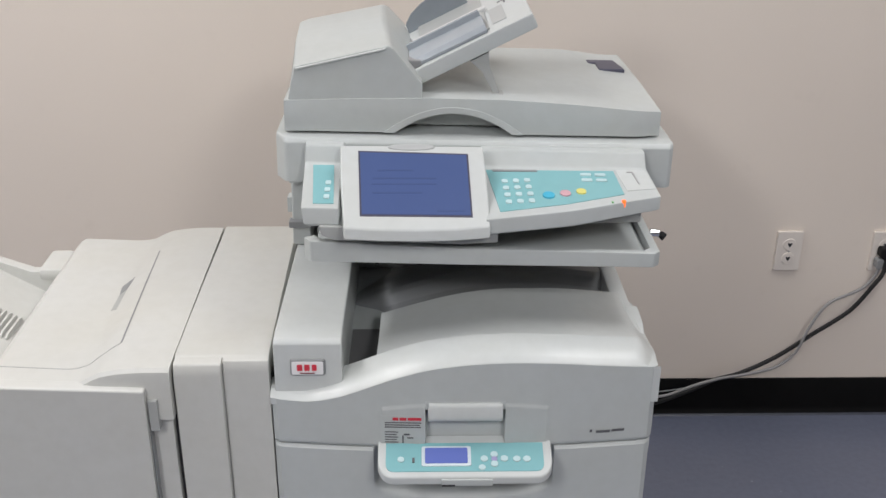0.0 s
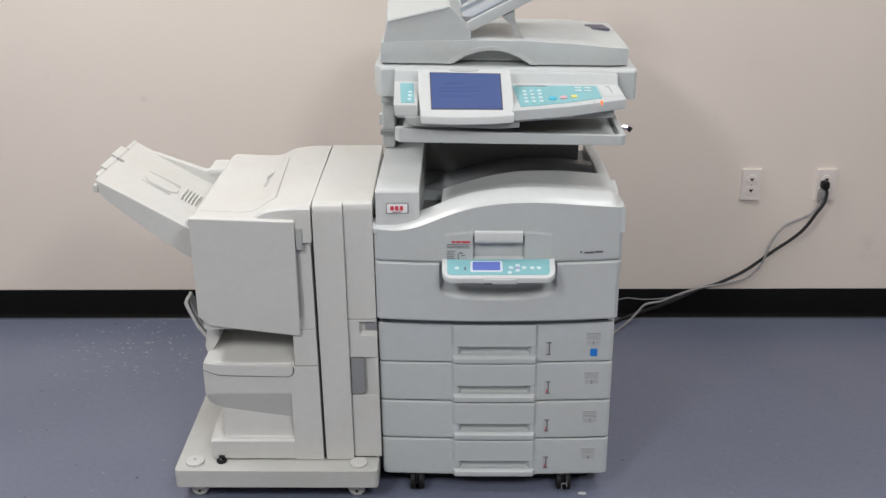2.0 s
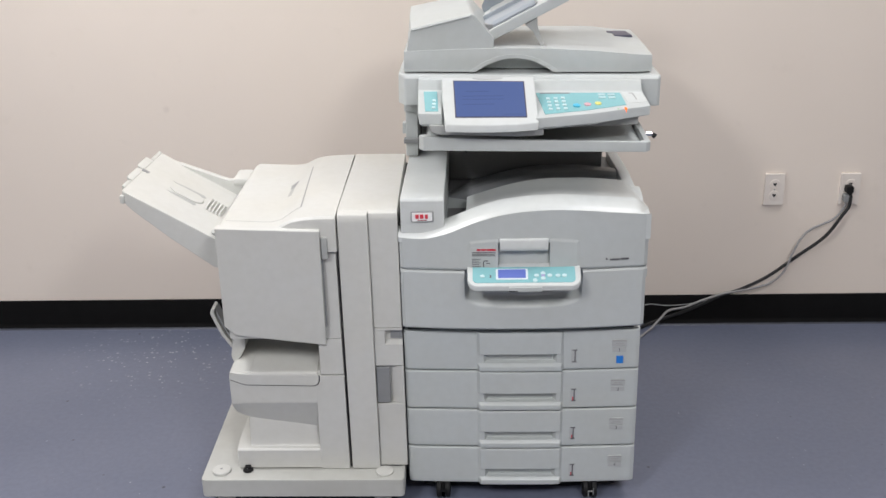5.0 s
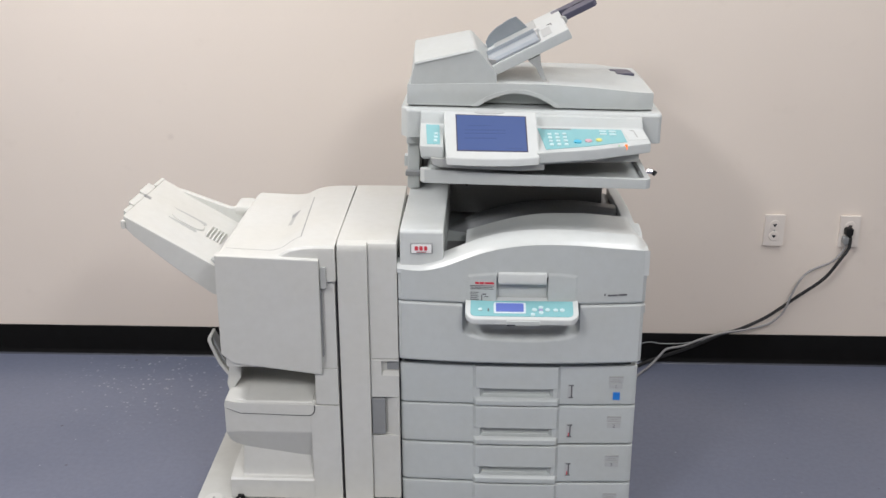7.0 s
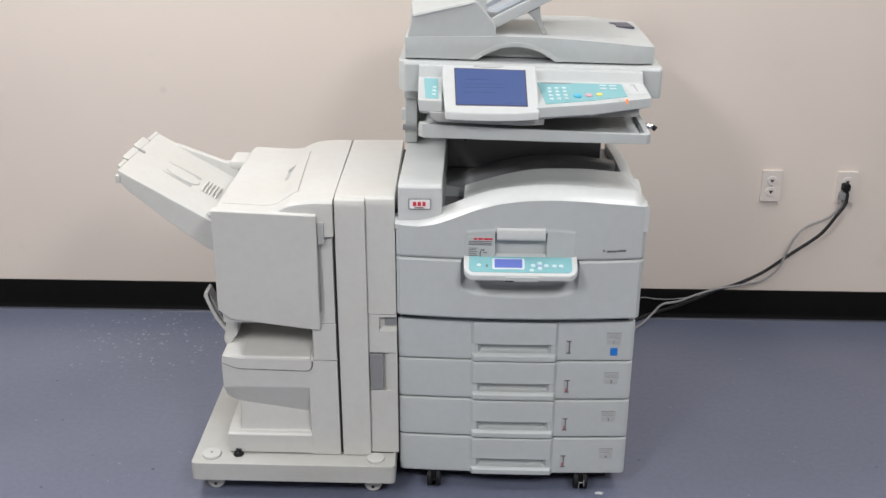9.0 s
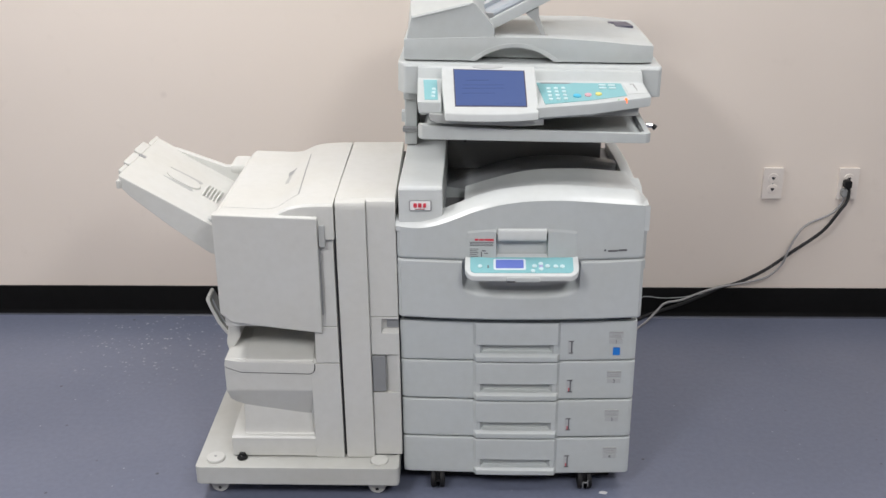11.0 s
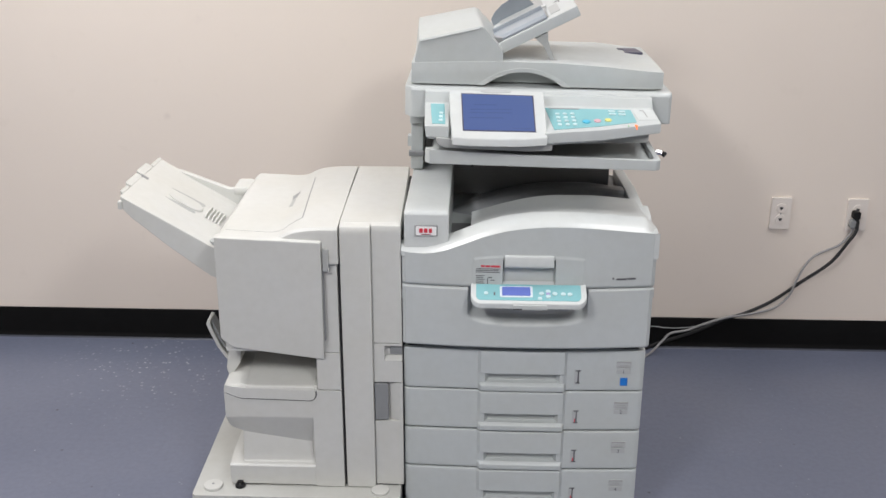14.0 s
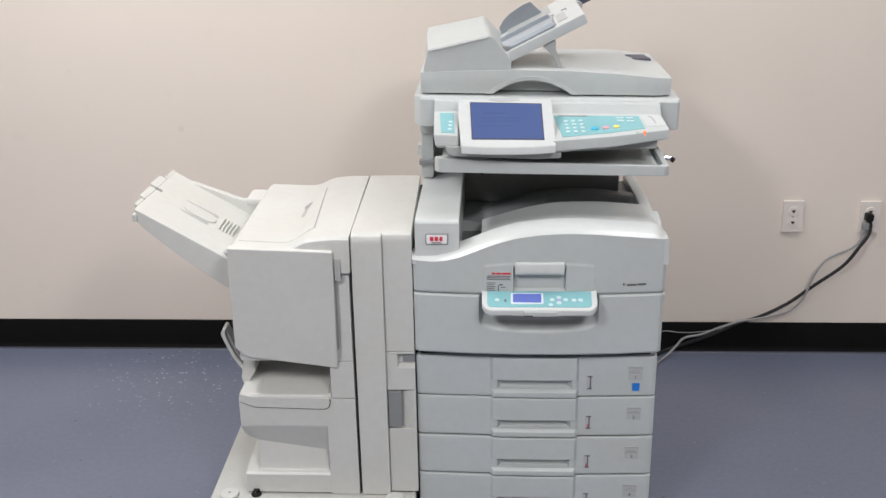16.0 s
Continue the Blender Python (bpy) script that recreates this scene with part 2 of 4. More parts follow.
def cylinder(p, q, r0, r1=None, n=20, b=0.0):
    p, q, r1 = Vector(p), Vector(q), r0 if r1 is None else r1
    turn = (q - p).to_track_quat("Z", "Y").to_matrix()
    ring = [(math.cos(2 * math.pi * k / n), math.sin(2 * math.pi * k / n)) for k in range(n)]
    return loft([[p + turn @ Vector((c * r0, s * r0, 0)) for c, s in ring], [q + turn @ Vector((c * r1, s * r1, 0)) for c, s in ring]], b, 2)


def joined(*bms):
    out = bms[0]
    for other in bms[1:]:
        me = bpy.data.meshes.new("joining")
        other.to_mesh(me)
        out.from_mesh(me)
        bpy.data.meshes.remove(me)
        other.free()
    return out


def sheet(us, vs, point, back):
    """A shaped surface point(u, v), closed by a flat back: back(p) gives the place behind p."""
    bm = bmesh.new()
    grid = [[bm.verts.new(point(u, v)) for v in vs] for u in us]
    rear = [[bm.verts.new(back(grid[i][j].co)) if i in (0, len(us) - 1) or j in (0, len(vs) - 1) else None for j in range(len(vs))] for i in range(len(us))]
    for i in range(len(us) - 1):
        for j in range(len(vs) - 1):
            bm.faces.new((grid[i][j], grid[i + 1][j], grid[i + 1][j + 1], grid[i][j + 1]))
    rim = [(i, 0) for i in range(len(us))] + [(len(us) - 1, j) for j in range(1, len(vs))]
    rim += [(i, len(vs) - 1) for i in range(len(us) - 2, -1, -1)] + [(0, j) for j in range(len(vs) - 2, 0, -1)]
    for (i, j), (k, m) in zip(rim, rim[1:] + rim[:1]):
        bm.faces.new((grid[i][j], grid[k][m], rear[k][m], rear[i][j]))
    bm.faces.new([rear[i][j] for i, j in rim])
    return bm


def tube(points, r, n=8, smooth=8):
    """A round cable through the points."""
    pts = [Vector(p) for p in points]
    path = []
    for i in range(len(pts) - 1):
        p0, p1, p2, p3 = pts[max(i - 1, 0)], pts[i], pts[i + 1], pts[min(i + 2, len(pts) - 1)]
        for k in range(smooth):
            t = k / smooth
            path.append(0.5 * (2 * p1 + (p2 - p0) * t + (2 * p0 - 5 * p1 + 4 * p2 - p3) * t * t + (3 * p1 - p0 - 3 * p2 + p3) * t ** 3))
    path.append(pts[-1])
    rings = []
    for i, p in enumerate(path):
        d = (path[min(i + 1, len(path) - 1)] - path[max(i - 1, 0)]).normalized()
        side = d.cross(Vector((0.13, 0.97, 0.2))).normalized()
        up = side.cross(d)
        rings.append([p + r * (math.cos(2 * math.pi * k / n) * side + math.sin(2 * math.pi * k / n) * up) for k in range(n)])
    return loft(rings)


def lerp_table(table):
    xs, zs = [p[0] for p in table], [p[1] for p in table]
    return lambda x: float(np.interp(x, xs, zs))


def step(a, b, v):
    t = min(max((v - a) / (b - a), 0.0), 1.0)
    return t * t * (3 - 2 * t)


def spread(a, b, n, extra=()):
    return sorted(set([a + (b - a) * k / n for k in range(n + 1)]) | set(extra))


def writing(text, size, mat, parent, at, turn=(90, 0, 0), name="lettering"):
    cu = bpy.data.curves.new(name, "FONT")
    cu.body, cu.size, cu.extrude, cu.align_x = text, size, 0.0003, "CENTER"
    tmp = bpy.data.objects.new(name, cu)
    me = bpy.data.meshes.new_from_object(tmp)
    bpy.data.objects.remove(tmp)
    me.materials.append(mat)
    ob = place(name, me, at, parent)
    ob.rotation_euler = [radians(a) for a in turn]
    return ob


# ---- room ----
W, E, S, H = ROOM
solid("floor", box(W - 0.1, E + 0.1, S - 0.1, WALL_Y + 0.1, -0.12, 0, 0), FLOOR, "blue-grey painted concrete floor with chips and scuffs", "floor", "structure")
wall_north = solid("wall_north", box(W, E, WALL_Y, WALL_Y + 0.12, 0, H, 0), WALL, "beige painted wall behind the printer", "wall", "structure")
solid("wall_south", box(W, E, S - 0.12, S, 0, H, 0), WALL, "beige painted wall", "wall", "structure")
solid("wall_west", box(W - 0.12, W, S, WALL_Y, 0, H, 0), WALL, "beige painted wall", "wall", "structure")
solid("wall_east", box(E, E + 0.12, S, WALL_Y, 0, H, 0), WALL, "beige painted wall", "wall", "structure")
solid("ceiling", box(W, E, S, WALL_Y, H, H + 0.1, 0), CEILING, "white ceiling of plain boards", "ceiling", "structure")
BASE_PROFILE = [(WALL_Y - 0.001, 0.0), (WALL_Y - 0.022, 0.0), (WALL_Y - 0.014, 0.007), (WALL_Y - 0.009, 0.02), (WALL_Y - 0.008, 0.107), (WALL_Y - 0.005, 0.112), (WALL_Y - 0.001, 0.112)]
solid("baseboard", prism(BASE_PROFILE, "x", W + 0.01, E - 0.01, 0), BASEBOARD, "black vinyl cove baseboard along the beige wall", "baseboard", "structure")


TOE_PAINT = plain("dark_edge_paint", (0.060, 0.068, 0.092), 0.4, vary=0.3)
solid("trim", prism([(WALL_Y - 0.0225, 0.0), (WALL_Y - 0.030, 0.0), (WALL_Y - 0.028, 0.002), (WALL_Y - 0.0225, 0.004)], "x", W + 0.01, E - 0.01, 0), TOE_PAINT, "dark painted floor edge below the black baseboard", "trim", "structure")


def ceiling_light(x, y):
    t = thing("ceiling_light", (x, y, H), "recessed white fluorescent ceiling light with a milky diffuser", "ceiling light", "lights in the ceiling")
    rim = prism(rounded(x - 0.31, x + 0.31, y - 0.61, y + 0.61, 0.01), "z", H - 0.012, H - 0.001, 0.002)
    part("frame", rim, OUTLET_WHITE, t)
    part("diffuser", box(x - 0.285, x + 0.285, y - 0.585, y + 0.585, H - 0.018, H - 0.0125, 0.002), DIFFUSER, t)


for lx, ly, lw in LAMPS:
    ceiling_light(lx, ly)


# ---- paper cabinet ----
def bow(x):
    return 1 - ((x - 0.301) / 0.301) ** 2


FORWARD = -0.010     # how far the cabinet and the printer stand out

cabinet = thing("paper_cabinet", (0.3, 0.28, 0), "light grey four-drawer paper cabinet on black casters", "paper cabinet")
part("carcass", box(0.004, 0.603, 0.014, 0.575, 0.062, 0.512, 0.006), DRAWER, cabinet)
# added dark plate, seen only as shade in the gaps between drawers
part("face_plate", box(0.008, 0.594, 0.004, 0.0138, 0.066, 0.510, 0), DARK, cabinet, "dark plate added to put shade into the drawer gaps")
# near-black colour gives the neck its shadow under the overhanging printer
part("neck", box(0.012, 0.59, 0.014, 0.56, 0.512, 0.5295, 0.002), DARK, cabinet, "recessed neck, near-black for the shadow gap under the printer")


def drawer_mesh():
    """One drawer front, bowed, with a fuller middle, a shaded grip slot under it and a curved chin."""
    h = 0.1108
    def point(x, z):
        y = -0.010 - 0.008 * bow(x)
        mid = step(0.187, 0.195, x) * (1 - step(0.405, 0.413, x))
        y -= 0.009 * mid
        in_x = step(0.205, 0.214, x) * (1 - step(0.386, 0.395, x))
        slot = in_x * step(0.0225, 0.0240, z) * (1 - step(0.0485, 0.0495, z))
        chin = mid * (1 - step(0.0150, 0.0185, z))
        ledge = mid * step(0.0185, 0.0215, z) * (1 - step(0.0485, 0.0495, z))
        y += 0.020 * slot + 0.0045 * ledge * (1 - slot) - 0.0030 * chin
        y += 0.0030 * (1 - step(0.0, 0.003, min(z, h - z))) + 0.006 * (1 - step(0, 0.006, min(x + 0.002, 0.609 - x)))
        return (x, y, z)
    xs = spread(-0.002, 0.609, 60, (0.187, 0.191, 0.195, 0.205, 0.2095, 0.214, 0.386, 0.3905, 0.395, 0.405, 0.409, 0.413, 0.0, 0.607))
    zs = spread(0, h, 14, (0.0010, 0.002, 0.0150, 0.0168, 0.0185, 0.0200, 0.0215, 0.0225, 0.0240, 0.0485, 0.0490, 0.0495, h - 0.0010, h - 0.002))
    return sheet(xs, zs, point, lambda p: (p.x, 0.0135, p.z))


DRAWER_Z = [0.3990, 0.2840, 0.1680, 0.0520]
drawer_data, drawer_origin = mesh_from("drawer", drawer_mesh(), DRAWER)


def small_plate(x0, x1, z0, z1, y, depth=0.001):
    return prism(rounded(x0, x1, z0, z1, 0.0012, 2), "y", y - depth, y + 0.004, 0)


for n, z in enumerate(DRAWER_Z):
    d = even(place("drawer", drawer_data, drawer_origin + Vector((0, 0, z)), cabinet))
    y = -0.010 - 0.008 * bow(0.44)
    part("gauge_window", small_plate(0.432, 0.4455, z + 0.018, z + 0.059, y), LABEL_GREY, d, "narrow clear paper gauge window")
    part("gauge_bar", box(0.4405, 0.4435, y - 0.002, y + 0.001, z + 0.024, z + 0.056, 0.0004, 1), INK, d, "dark paper gauge")
    if n:
        part("gauge_mark", box(0.4370, 0.4397, y - 0.0016, y + 0.001, z + 0.024, z + 0.034, 0.0003, 1), RED, d, "red paper gauge")
    part("gauge_tick", box(0.4345, 0.4475, y - 0.0022, y + 0.001, z + 0.0555, z + 0.058, 0.0003, 1), INK, d)
    part("gauge_tick", box(0.4350, 0.4465, y - 0.0022, y + 0.001, z + 0.0215, z + 0.0240, 0.0003, 1), INK, d)
    y = -0.010 - 0.008 * bow(0.54) - 0.0006
    part("size_label", small_plate(0.537, 0.574, z + 0.066, z + 0.083, y), LABEL_GREY, d, "faded paper size label")
    part("size_text", joined(box(0.538, 0.573, y - 0.0018, y, z + 0.080, z + 0.0825, 0), box(0.546, 0.566, y - 0.0018, y, z + 0.073, z + 0.0745, 0), box(0.541, 0.569, y - 0.0018, y, z + 0.0683, z + 0.0696, 0)), FAINT_INK, d)
    part("number_plate", small_plate(0.538, 0.573, z + 0.049, z + 0.062, y), LABEL_GREY, d, "pale tray number label")
    writing(str(n + 1), 0.013, INK, d, (0.556, y - 0.0016, z + 0.0505), name="tray_number")
    if n == 0:
        part("blue_sticker", small_plate(0.549, 0.567, z + 0.016, z + 0.037, y), BLUE_LABEL, d, "small square blue sticker")


def caster(x, y):
    c = joined(cylinder((x - 0.019, y, 0.026), (x - 0.005, y, 0.026), 0.026, b=0.004), cylinder((x + 0.005, y, 0.026), (x + 0.019, y, 0.026), 0.026, b=0.004), box(x - 0.004, x + 0.004, y - 0.012, y + 0.02, 0.02, 0.05, 0.001), box(x - 0.016, x + 0.016, y - 0.005, y + 0.03, 0.044, 0.062, 0.004))
    ob = part("caster", c, BLACK, cabinet, "black twin-wheel caster")
    part("brake_tab", joined(box(x - 0.007, x + 0.009, y - 0.0285, y - 0.0255, 0.030, 0.033, 0.001), box(x - 0.007, x - 0.0045, y - 0.0285, y - 0.0255, 0.014, 0.033, 0.001), box(x + 0.0065, x + 0.009, y - 0.0285, y - 0.0255, 0.020, 0.040, 0.001)), GREY if x > 0.3 else BLACK, ob)


for cx in (0.09, 0.492):
    for cy in (-0.002, 0.5):
        caster(cx, cy)
# the lower block is added, mostly hidden, to deepen the shade under the cabinet
part("stabiliser", joined(box(0.03, 0.57, 0.03, 0.56, 0.050, 0.063, 0.004), box(0.035, 0.565, 0.035, 0.52, 0.012, 0.051, 0.003)), BLACK, cabinet, "black underframe with an added block that darkens the floor below")


# ---- printer ----
def front(x):
    return -0.031 - 0.019 * bow(x)


CREST = lerp_table([(-0.01, 0.783), (0.02, 0.780), (0.054, 0.779), (0.080, 0.783), (0.109, 0.791), (0.136, 0.802), (0.164, 0.814), (0.190, 0.825), (0.218, 0.834), (0.245, 0.842), (0.272, 0.847), (0.305, 0.8515), (0.34, 0.854), (0.375, 0.8548), (0.407, 0.854), (0.44, 0.852), (0.475, 0.849), (0.542, 0.842), (0.62, 0.834)])


def crest(x):
    return CREST(x) - 0.36 * (front(x) + 0.045) - 0.007 * bow(x)


printer = thing("printer", (0.3, 0.28, 0.53), "light grey colour laser printer with a curved glossy top cover", "printer")
part("chassis", box(0.008, 0.602, 0.012, 0.575, 0.53, 0.770, 0.004), HOUSING, printer)


def lower_front():
    def point(x, z):
        y = front(x)
        dx = abs(x - 0.306) / 0.147
        low = 0.592 + 0.022 * dx ** 4
        y += 0.026 * (1 - step(0.93, 1.0, dx)) * step(low, low + 0.024, z)
        edge = min(z - 0.53, 0.690 - z)
        y += 0.004 * (1 - step(0, 0.005, edge)) + 0.007 * (1 - step(0, 0.007, min(x + 0.002, 0.612 - x)))
        return (x, y, z)
    xs = spread(-0.002, 0.612, 70, (0.0, 0.610, 0.159, 0.162, 0.165, 0.169, 0.4530, 0.449, 0.446, 0.443))
    return sheet(xs, spread(0.53, 0.690, 34, (0.5315, 0.533, 0.6885, 0.687)), point, lambda p: (p.x, 0.0115, p.z))


part("lower_front", lower_front(), HOUSING, printer)


def upper_front():
    def point(x, v):
        top = crest(x)
        cap = min(0.790, top - 0.004)
        z = v if v < 0.760 else 0.760 + (cap - 0.760) * (v - 0.760) / 0.03 if v <= 0.790 else cap + (top - cap) * (v - 0.790) / 0.06
        y = front(x)
        pocket = step(0.243, 0.2455, x) * (1 - step(0.3685, 0.371, x)) * (1 - step(0.7790, 0.7815, z))
        y += 0.015 * pocket
        dx = (x - 0.307) / 0.135
        shield = (1 - step(0.97, 1.0, abs(dx))) * (1 - step(0.0, 0.002, z - (0.7755 - 0.010 * dx * dx)))
        y -= 0.0016 * shield * (1 - pocket)
        y += 0.004 * (1 - step(0, 0.005, z - 0.6925)) + 0.007 * (1 - step(0, 0.007, min(x + 0.002, 0.614 - x)))
        return (x, y, z)
    xs = spread(-0.002, 0.614, 70, (0.0, 0.612, 0.172, 0.1755, 0.4385, 0.442, 0.243, 0.2443, 0.2455, 0.3685, 0.3697, 0.371))
    vs = spread(0.6925, 0.790, 32, (0.694, 0.6955, 0.7790, 0.7815)) + [0.790 + 0.06 * k / 6 for k in range(1, 7)]
    return sheet(xs, vs, point, lambda p: (p.x, 0.0115, p.z))


upper = part("upper_front", upper_front(), HOUSING, printer)
part("latch_handle", prism([(-0.026, 0.7775), (-0.0520, 0.7778), (-0.0550, 0.7745), (-0.0585, 0.756), (-0.0565, 0.748), (-0.046, 0.745), (-0.026, 0.745)], "x", 0.2475, 0.3665, 0.003), SATIN, printer, "pull-up latch handle")


def top_cover():
    """The glossy top: a bright rounded rim in front, a satin hump behind it, an open slot beside the toner block."""
    def ridge(x):
        return 0.8015 + 0.050 * math.sin(math.pi / 2 * min(max((x - 0.165) / 0.24, 0), 1)) - 0.010 * step(0.46, 0.62, x)
    rows = ((0.0, 0.0, 0.0), (0.003, 0.0025, 0), (0.012, 0.009, 0), (0.026, 0.015, 0), (0.042, 0.0190, 0), (0.058, 0.0205, 0))
    def point(x, v):
        y0, z0 = front(x), crest(x)
        if v <= 5:
            i = min(int(v), 4)
            f = v - i
            dy, dz = [rows[i][k] + (rows[i + 1][k] - rows[i][k]) * f for k in (0, 1)]
            y, z = y0 + 0.0008 + dy, z0 + 0.0005 + dz
        else:
            f = (v - 5) / 5
            ya, za = y0 + 0.055, z0 + 0.0205
            y = ya + (0.21 - ya) * f
            z = za + (ridge(x) - za) * f - 0.005 * math.sin(math.pi * f)
        side = step(0.588, 0.618, x)
        return (x, y, z - 0.022 * side * step(0, 2, v))
    xs = spread(0.112, 0.618, 50, (0.165,))
    rim = sheet([-0.004 + 0.116 * k / 10 for k in range(10)] + xs, [0, 0.5, 1, 1.5, 2, 3, 4, 5], point, lambda p: (p.x, p.y, min(p.z - 0.008, 0.765)))
    hump = sheet([x for x in xs if x >= 0.164], [5 + k / 2 for k in range(11)], point, lambda p: (p.x, p.y, 0.755))
    return joined(rim, hump)


cover = part("top_cover", top_cover(), SATIN, printer, "glossy curved top cover")


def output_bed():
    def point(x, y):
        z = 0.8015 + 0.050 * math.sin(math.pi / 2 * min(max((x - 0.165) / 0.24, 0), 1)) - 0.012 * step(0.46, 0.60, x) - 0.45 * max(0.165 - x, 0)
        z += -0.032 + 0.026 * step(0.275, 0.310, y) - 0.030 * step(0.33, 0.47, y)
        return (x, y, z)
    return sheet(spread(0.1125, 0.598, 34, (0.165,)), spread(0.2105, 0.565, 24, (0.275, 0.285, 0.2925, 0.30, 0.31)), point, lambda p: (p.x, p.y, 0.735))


# grey instead of housing colour: the scanner's shade is put into the bed
part("output_bed", output_bed(), GREY, printer, "paper output bed, shade under the scanner put into its grey")
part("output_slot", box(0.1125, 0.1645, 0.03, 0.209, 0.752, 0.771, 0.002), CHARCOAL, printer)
part("side_wing", prism([(0.03, 0.70), (0.03, 0.822), (0.10, 0.838), (0.3, 0.842), (0.56, 0.826), (0.57, 0.70)], "x", 0.576, 0.607, 0.006), SATIN, printer)
part("side_grip", prism([(0.09, 0.78), (0.075, 0.815), (0.11, 0.836), (0.16, 0.842), (0.18, 0.82), (0.17, 0.78)], "x", 0.592, 0.617, 0.005), SATIN, printer)
for gz in (0.652, 0.745):
    part("side_catch", box(0.6080, 0.6195, 0.0, 0.030, gz, gz + 0.024, 0.002), SATIN, printer)
part("side_catch", box(-0.008, 0.0, 0.0, 0.02, 0.64, 0.662, 0.002), SATIN, printer)
toner = part("corner_block", prism([(-0.0215, 0.779), (-0.0140, 0.866), (-0.008, 0.872), (0.02, 0.874), (0.46, 0.880), (0.53, 0.87), (0.57, 0.76), (-0.02, 0.765)], "x", 0.003, 0.1115, 0.003, 3), SATIN, printer)
badge = part("badge", loft([[(x, -0.0195 + (z - 0.80) * 0.087 - 0.0045, z) for x, z in rounded(0.030, 0.084, 0.814, 0.840, 0.003, 3)], [(x, -0.0195 + (z - 0.80) * 0.087 + 0.004, z) for x, z in rounded(0.028, 0.086, 0.812, 0.842, 0.003, 3)]], 0.0006), GREY, toner, "grey framed brand plate")
part("badge_face", loft([[(x, -0.0195 + (z - 0.80) * 0.087 - 0.0056, z) for x, z in rounded(0.032, 0.082, 0.816, 0.838, 0.002, 2)], [(x, -0.0195 + (z - 0.80) * 0.087 - 0.003, z) for x, z in rounded(0.032, 0.082, 0.816, 0.838, 0.002, 2)]]), BADGE_WHITE, toner)


def badge_bar(x0, x1, z0, z1):
    return loft([[(x, -0.0195 + (z - 0.80) * 0.087 - o, z) for x, z in rounded(x0, x1, z0, z1, 0.0015, 2)] for o in (0.0066, 0.0050)])


part("brand_mark", joined(badge_bar(0.0405, 0.0490, 0.8230, 0.8335), badge_bar(0.0520, 0.0605, 0.8230, 0.8335), badge_bar(0.0640, 0.0715, 0.8230, 0.8335), badge_bar(0.045, 0.068, 0.8185, 0.8195)), RED, toner, "plain red bars of a brand mark")


def on_front(x0, x1, z0, z1, proud=0.0022):
    """A thin print on the bowed upper front."""
    pts = [(x0, z0), (x1, z0), (x1, z1), (x0, z1)]
    return loft([[(x, front(x) - o, z) for x, z in pts] for o in (proud, proud - 0.0006)])


part("notice", on_front(0.171, 0.236, 0.698, 0.7545, 0.0021), HOUSING, upper, "pale warning notice")
part("notice_heading", joined(on_front(0.191, 0.200, 0.7465, 0.7515, 0.0026), on_front(0.202, 0.213, 0.7465, 0.7515, 0.0026), on_front(0.215, 0.237, 0.7465, 0.7515, 0.0026)), RED, upper, "red notice heading")
part("notice_text", joined(*[on_front(0.1785, 0.2365 - 0.002 * (k % 2), 0.7412 - 0.0042 * k, 0.7430 - 0.0042 * k, 0.0027) for k in range(3)], *[on_front(0.1785, 0.200 - 0.003 * (k % 2), 0.7237 - 0.0048 * k, 0.7253 - 0.0048 * k, 0.0027) for k in range(5)], on_front(0.206, 0.2085, 0.7035, 0.718, 0.0027), on_front(0.209, 0.218, 0.7185, 0.7215, 0.0027), on_front(0.214, 0.224, 0.7125, 0.7145, 0.0027)), INK, upper, "dark grey notice text bars")
part("model_mark", joined(on_front(0.509, 0.513, 0.7165, 0.7215), on_front(0.519, 0.543, 0.7145, 0.719), on_front(0.545, 0.566, 0.7155, 0.720)), INK, upper, "dark model lettering bars")

# the small control panel below the latch
PLANE = lambda y: 0.698 + (y + 0.057) * 0.50


def on_panel(poly, lift, thick):
    return loft([[(x, y, PLANE(y) + lift) for x, y in poly], [(x, y, PLANE(y) + lift - thick) for x, y in poly]])


def tray_plan(x0, x1, y0, y1, r, n=6):
    pts = [(x1, y1), (x0, y1)]
    for cx, start in ((x0 + r, 180), (x1 - r, 270)):
        for k in range(n + 1):
            a = radians(start + 90 * k / n)
            pts.append((cx + r * math.cos(a), y0 + r + r * math.sin(a)))
    return pts


panel = part("control_panel", bevelled(on_panel(tray_plan(0.167, 0.446, -0.103, -0.036, 0.026), 0.0, 0.015), 0.003, 3), SATIN, printer, "rounded white control panel shelf")
part("teal_film", on_panel(tray_plan(0.180, 0.432, -0.0945, -0.050, 0.012), 0.0012, 0.002), TEAL, panel, "teal key film")
part("lcd_frame", on_panel([(x, y) for x, y in rounded(0.237, 0.316, -0.087, -0.0565, 0.003, 2)], 0.0026, 0.002), LCD_RIM, panel)
part("lcd", on_panel([(x, y) for x, y in rounded(0.2425, 0.3105, -0.0835, -0.0595, 0.002, 2)], 0.0036, 0.002), LCD, panel, "small lit blue display")
for kx, ky, kr, km in ((0.204, -0.074, 0.0055, BUTTON), (0.337, -0.073, 0.006, BUTTON), (0.353, -0.064, 0.006, BUTTON), (0.353, -0.074, 0.005, PURPLE_KEY), (0.353, -0.084, 0.006, BUTTON), (0.369, -0.073, 0.006, BUTTON), (0.389, -0.074, 0.006, BUTTON), (0.405, -0.074, 0.006, BUTTON), (0.333, -0.092, 0.0055, BUTTON)):
    part("key", on_panel([(kx + kr * math.cos(k * 0.5236), -0.045 + 0.72 * (ky + 0.03) + 0.75 * kr * math.sin(k * 0.5236)) for k in range(12)], 0.003, 0.003), km, panel)
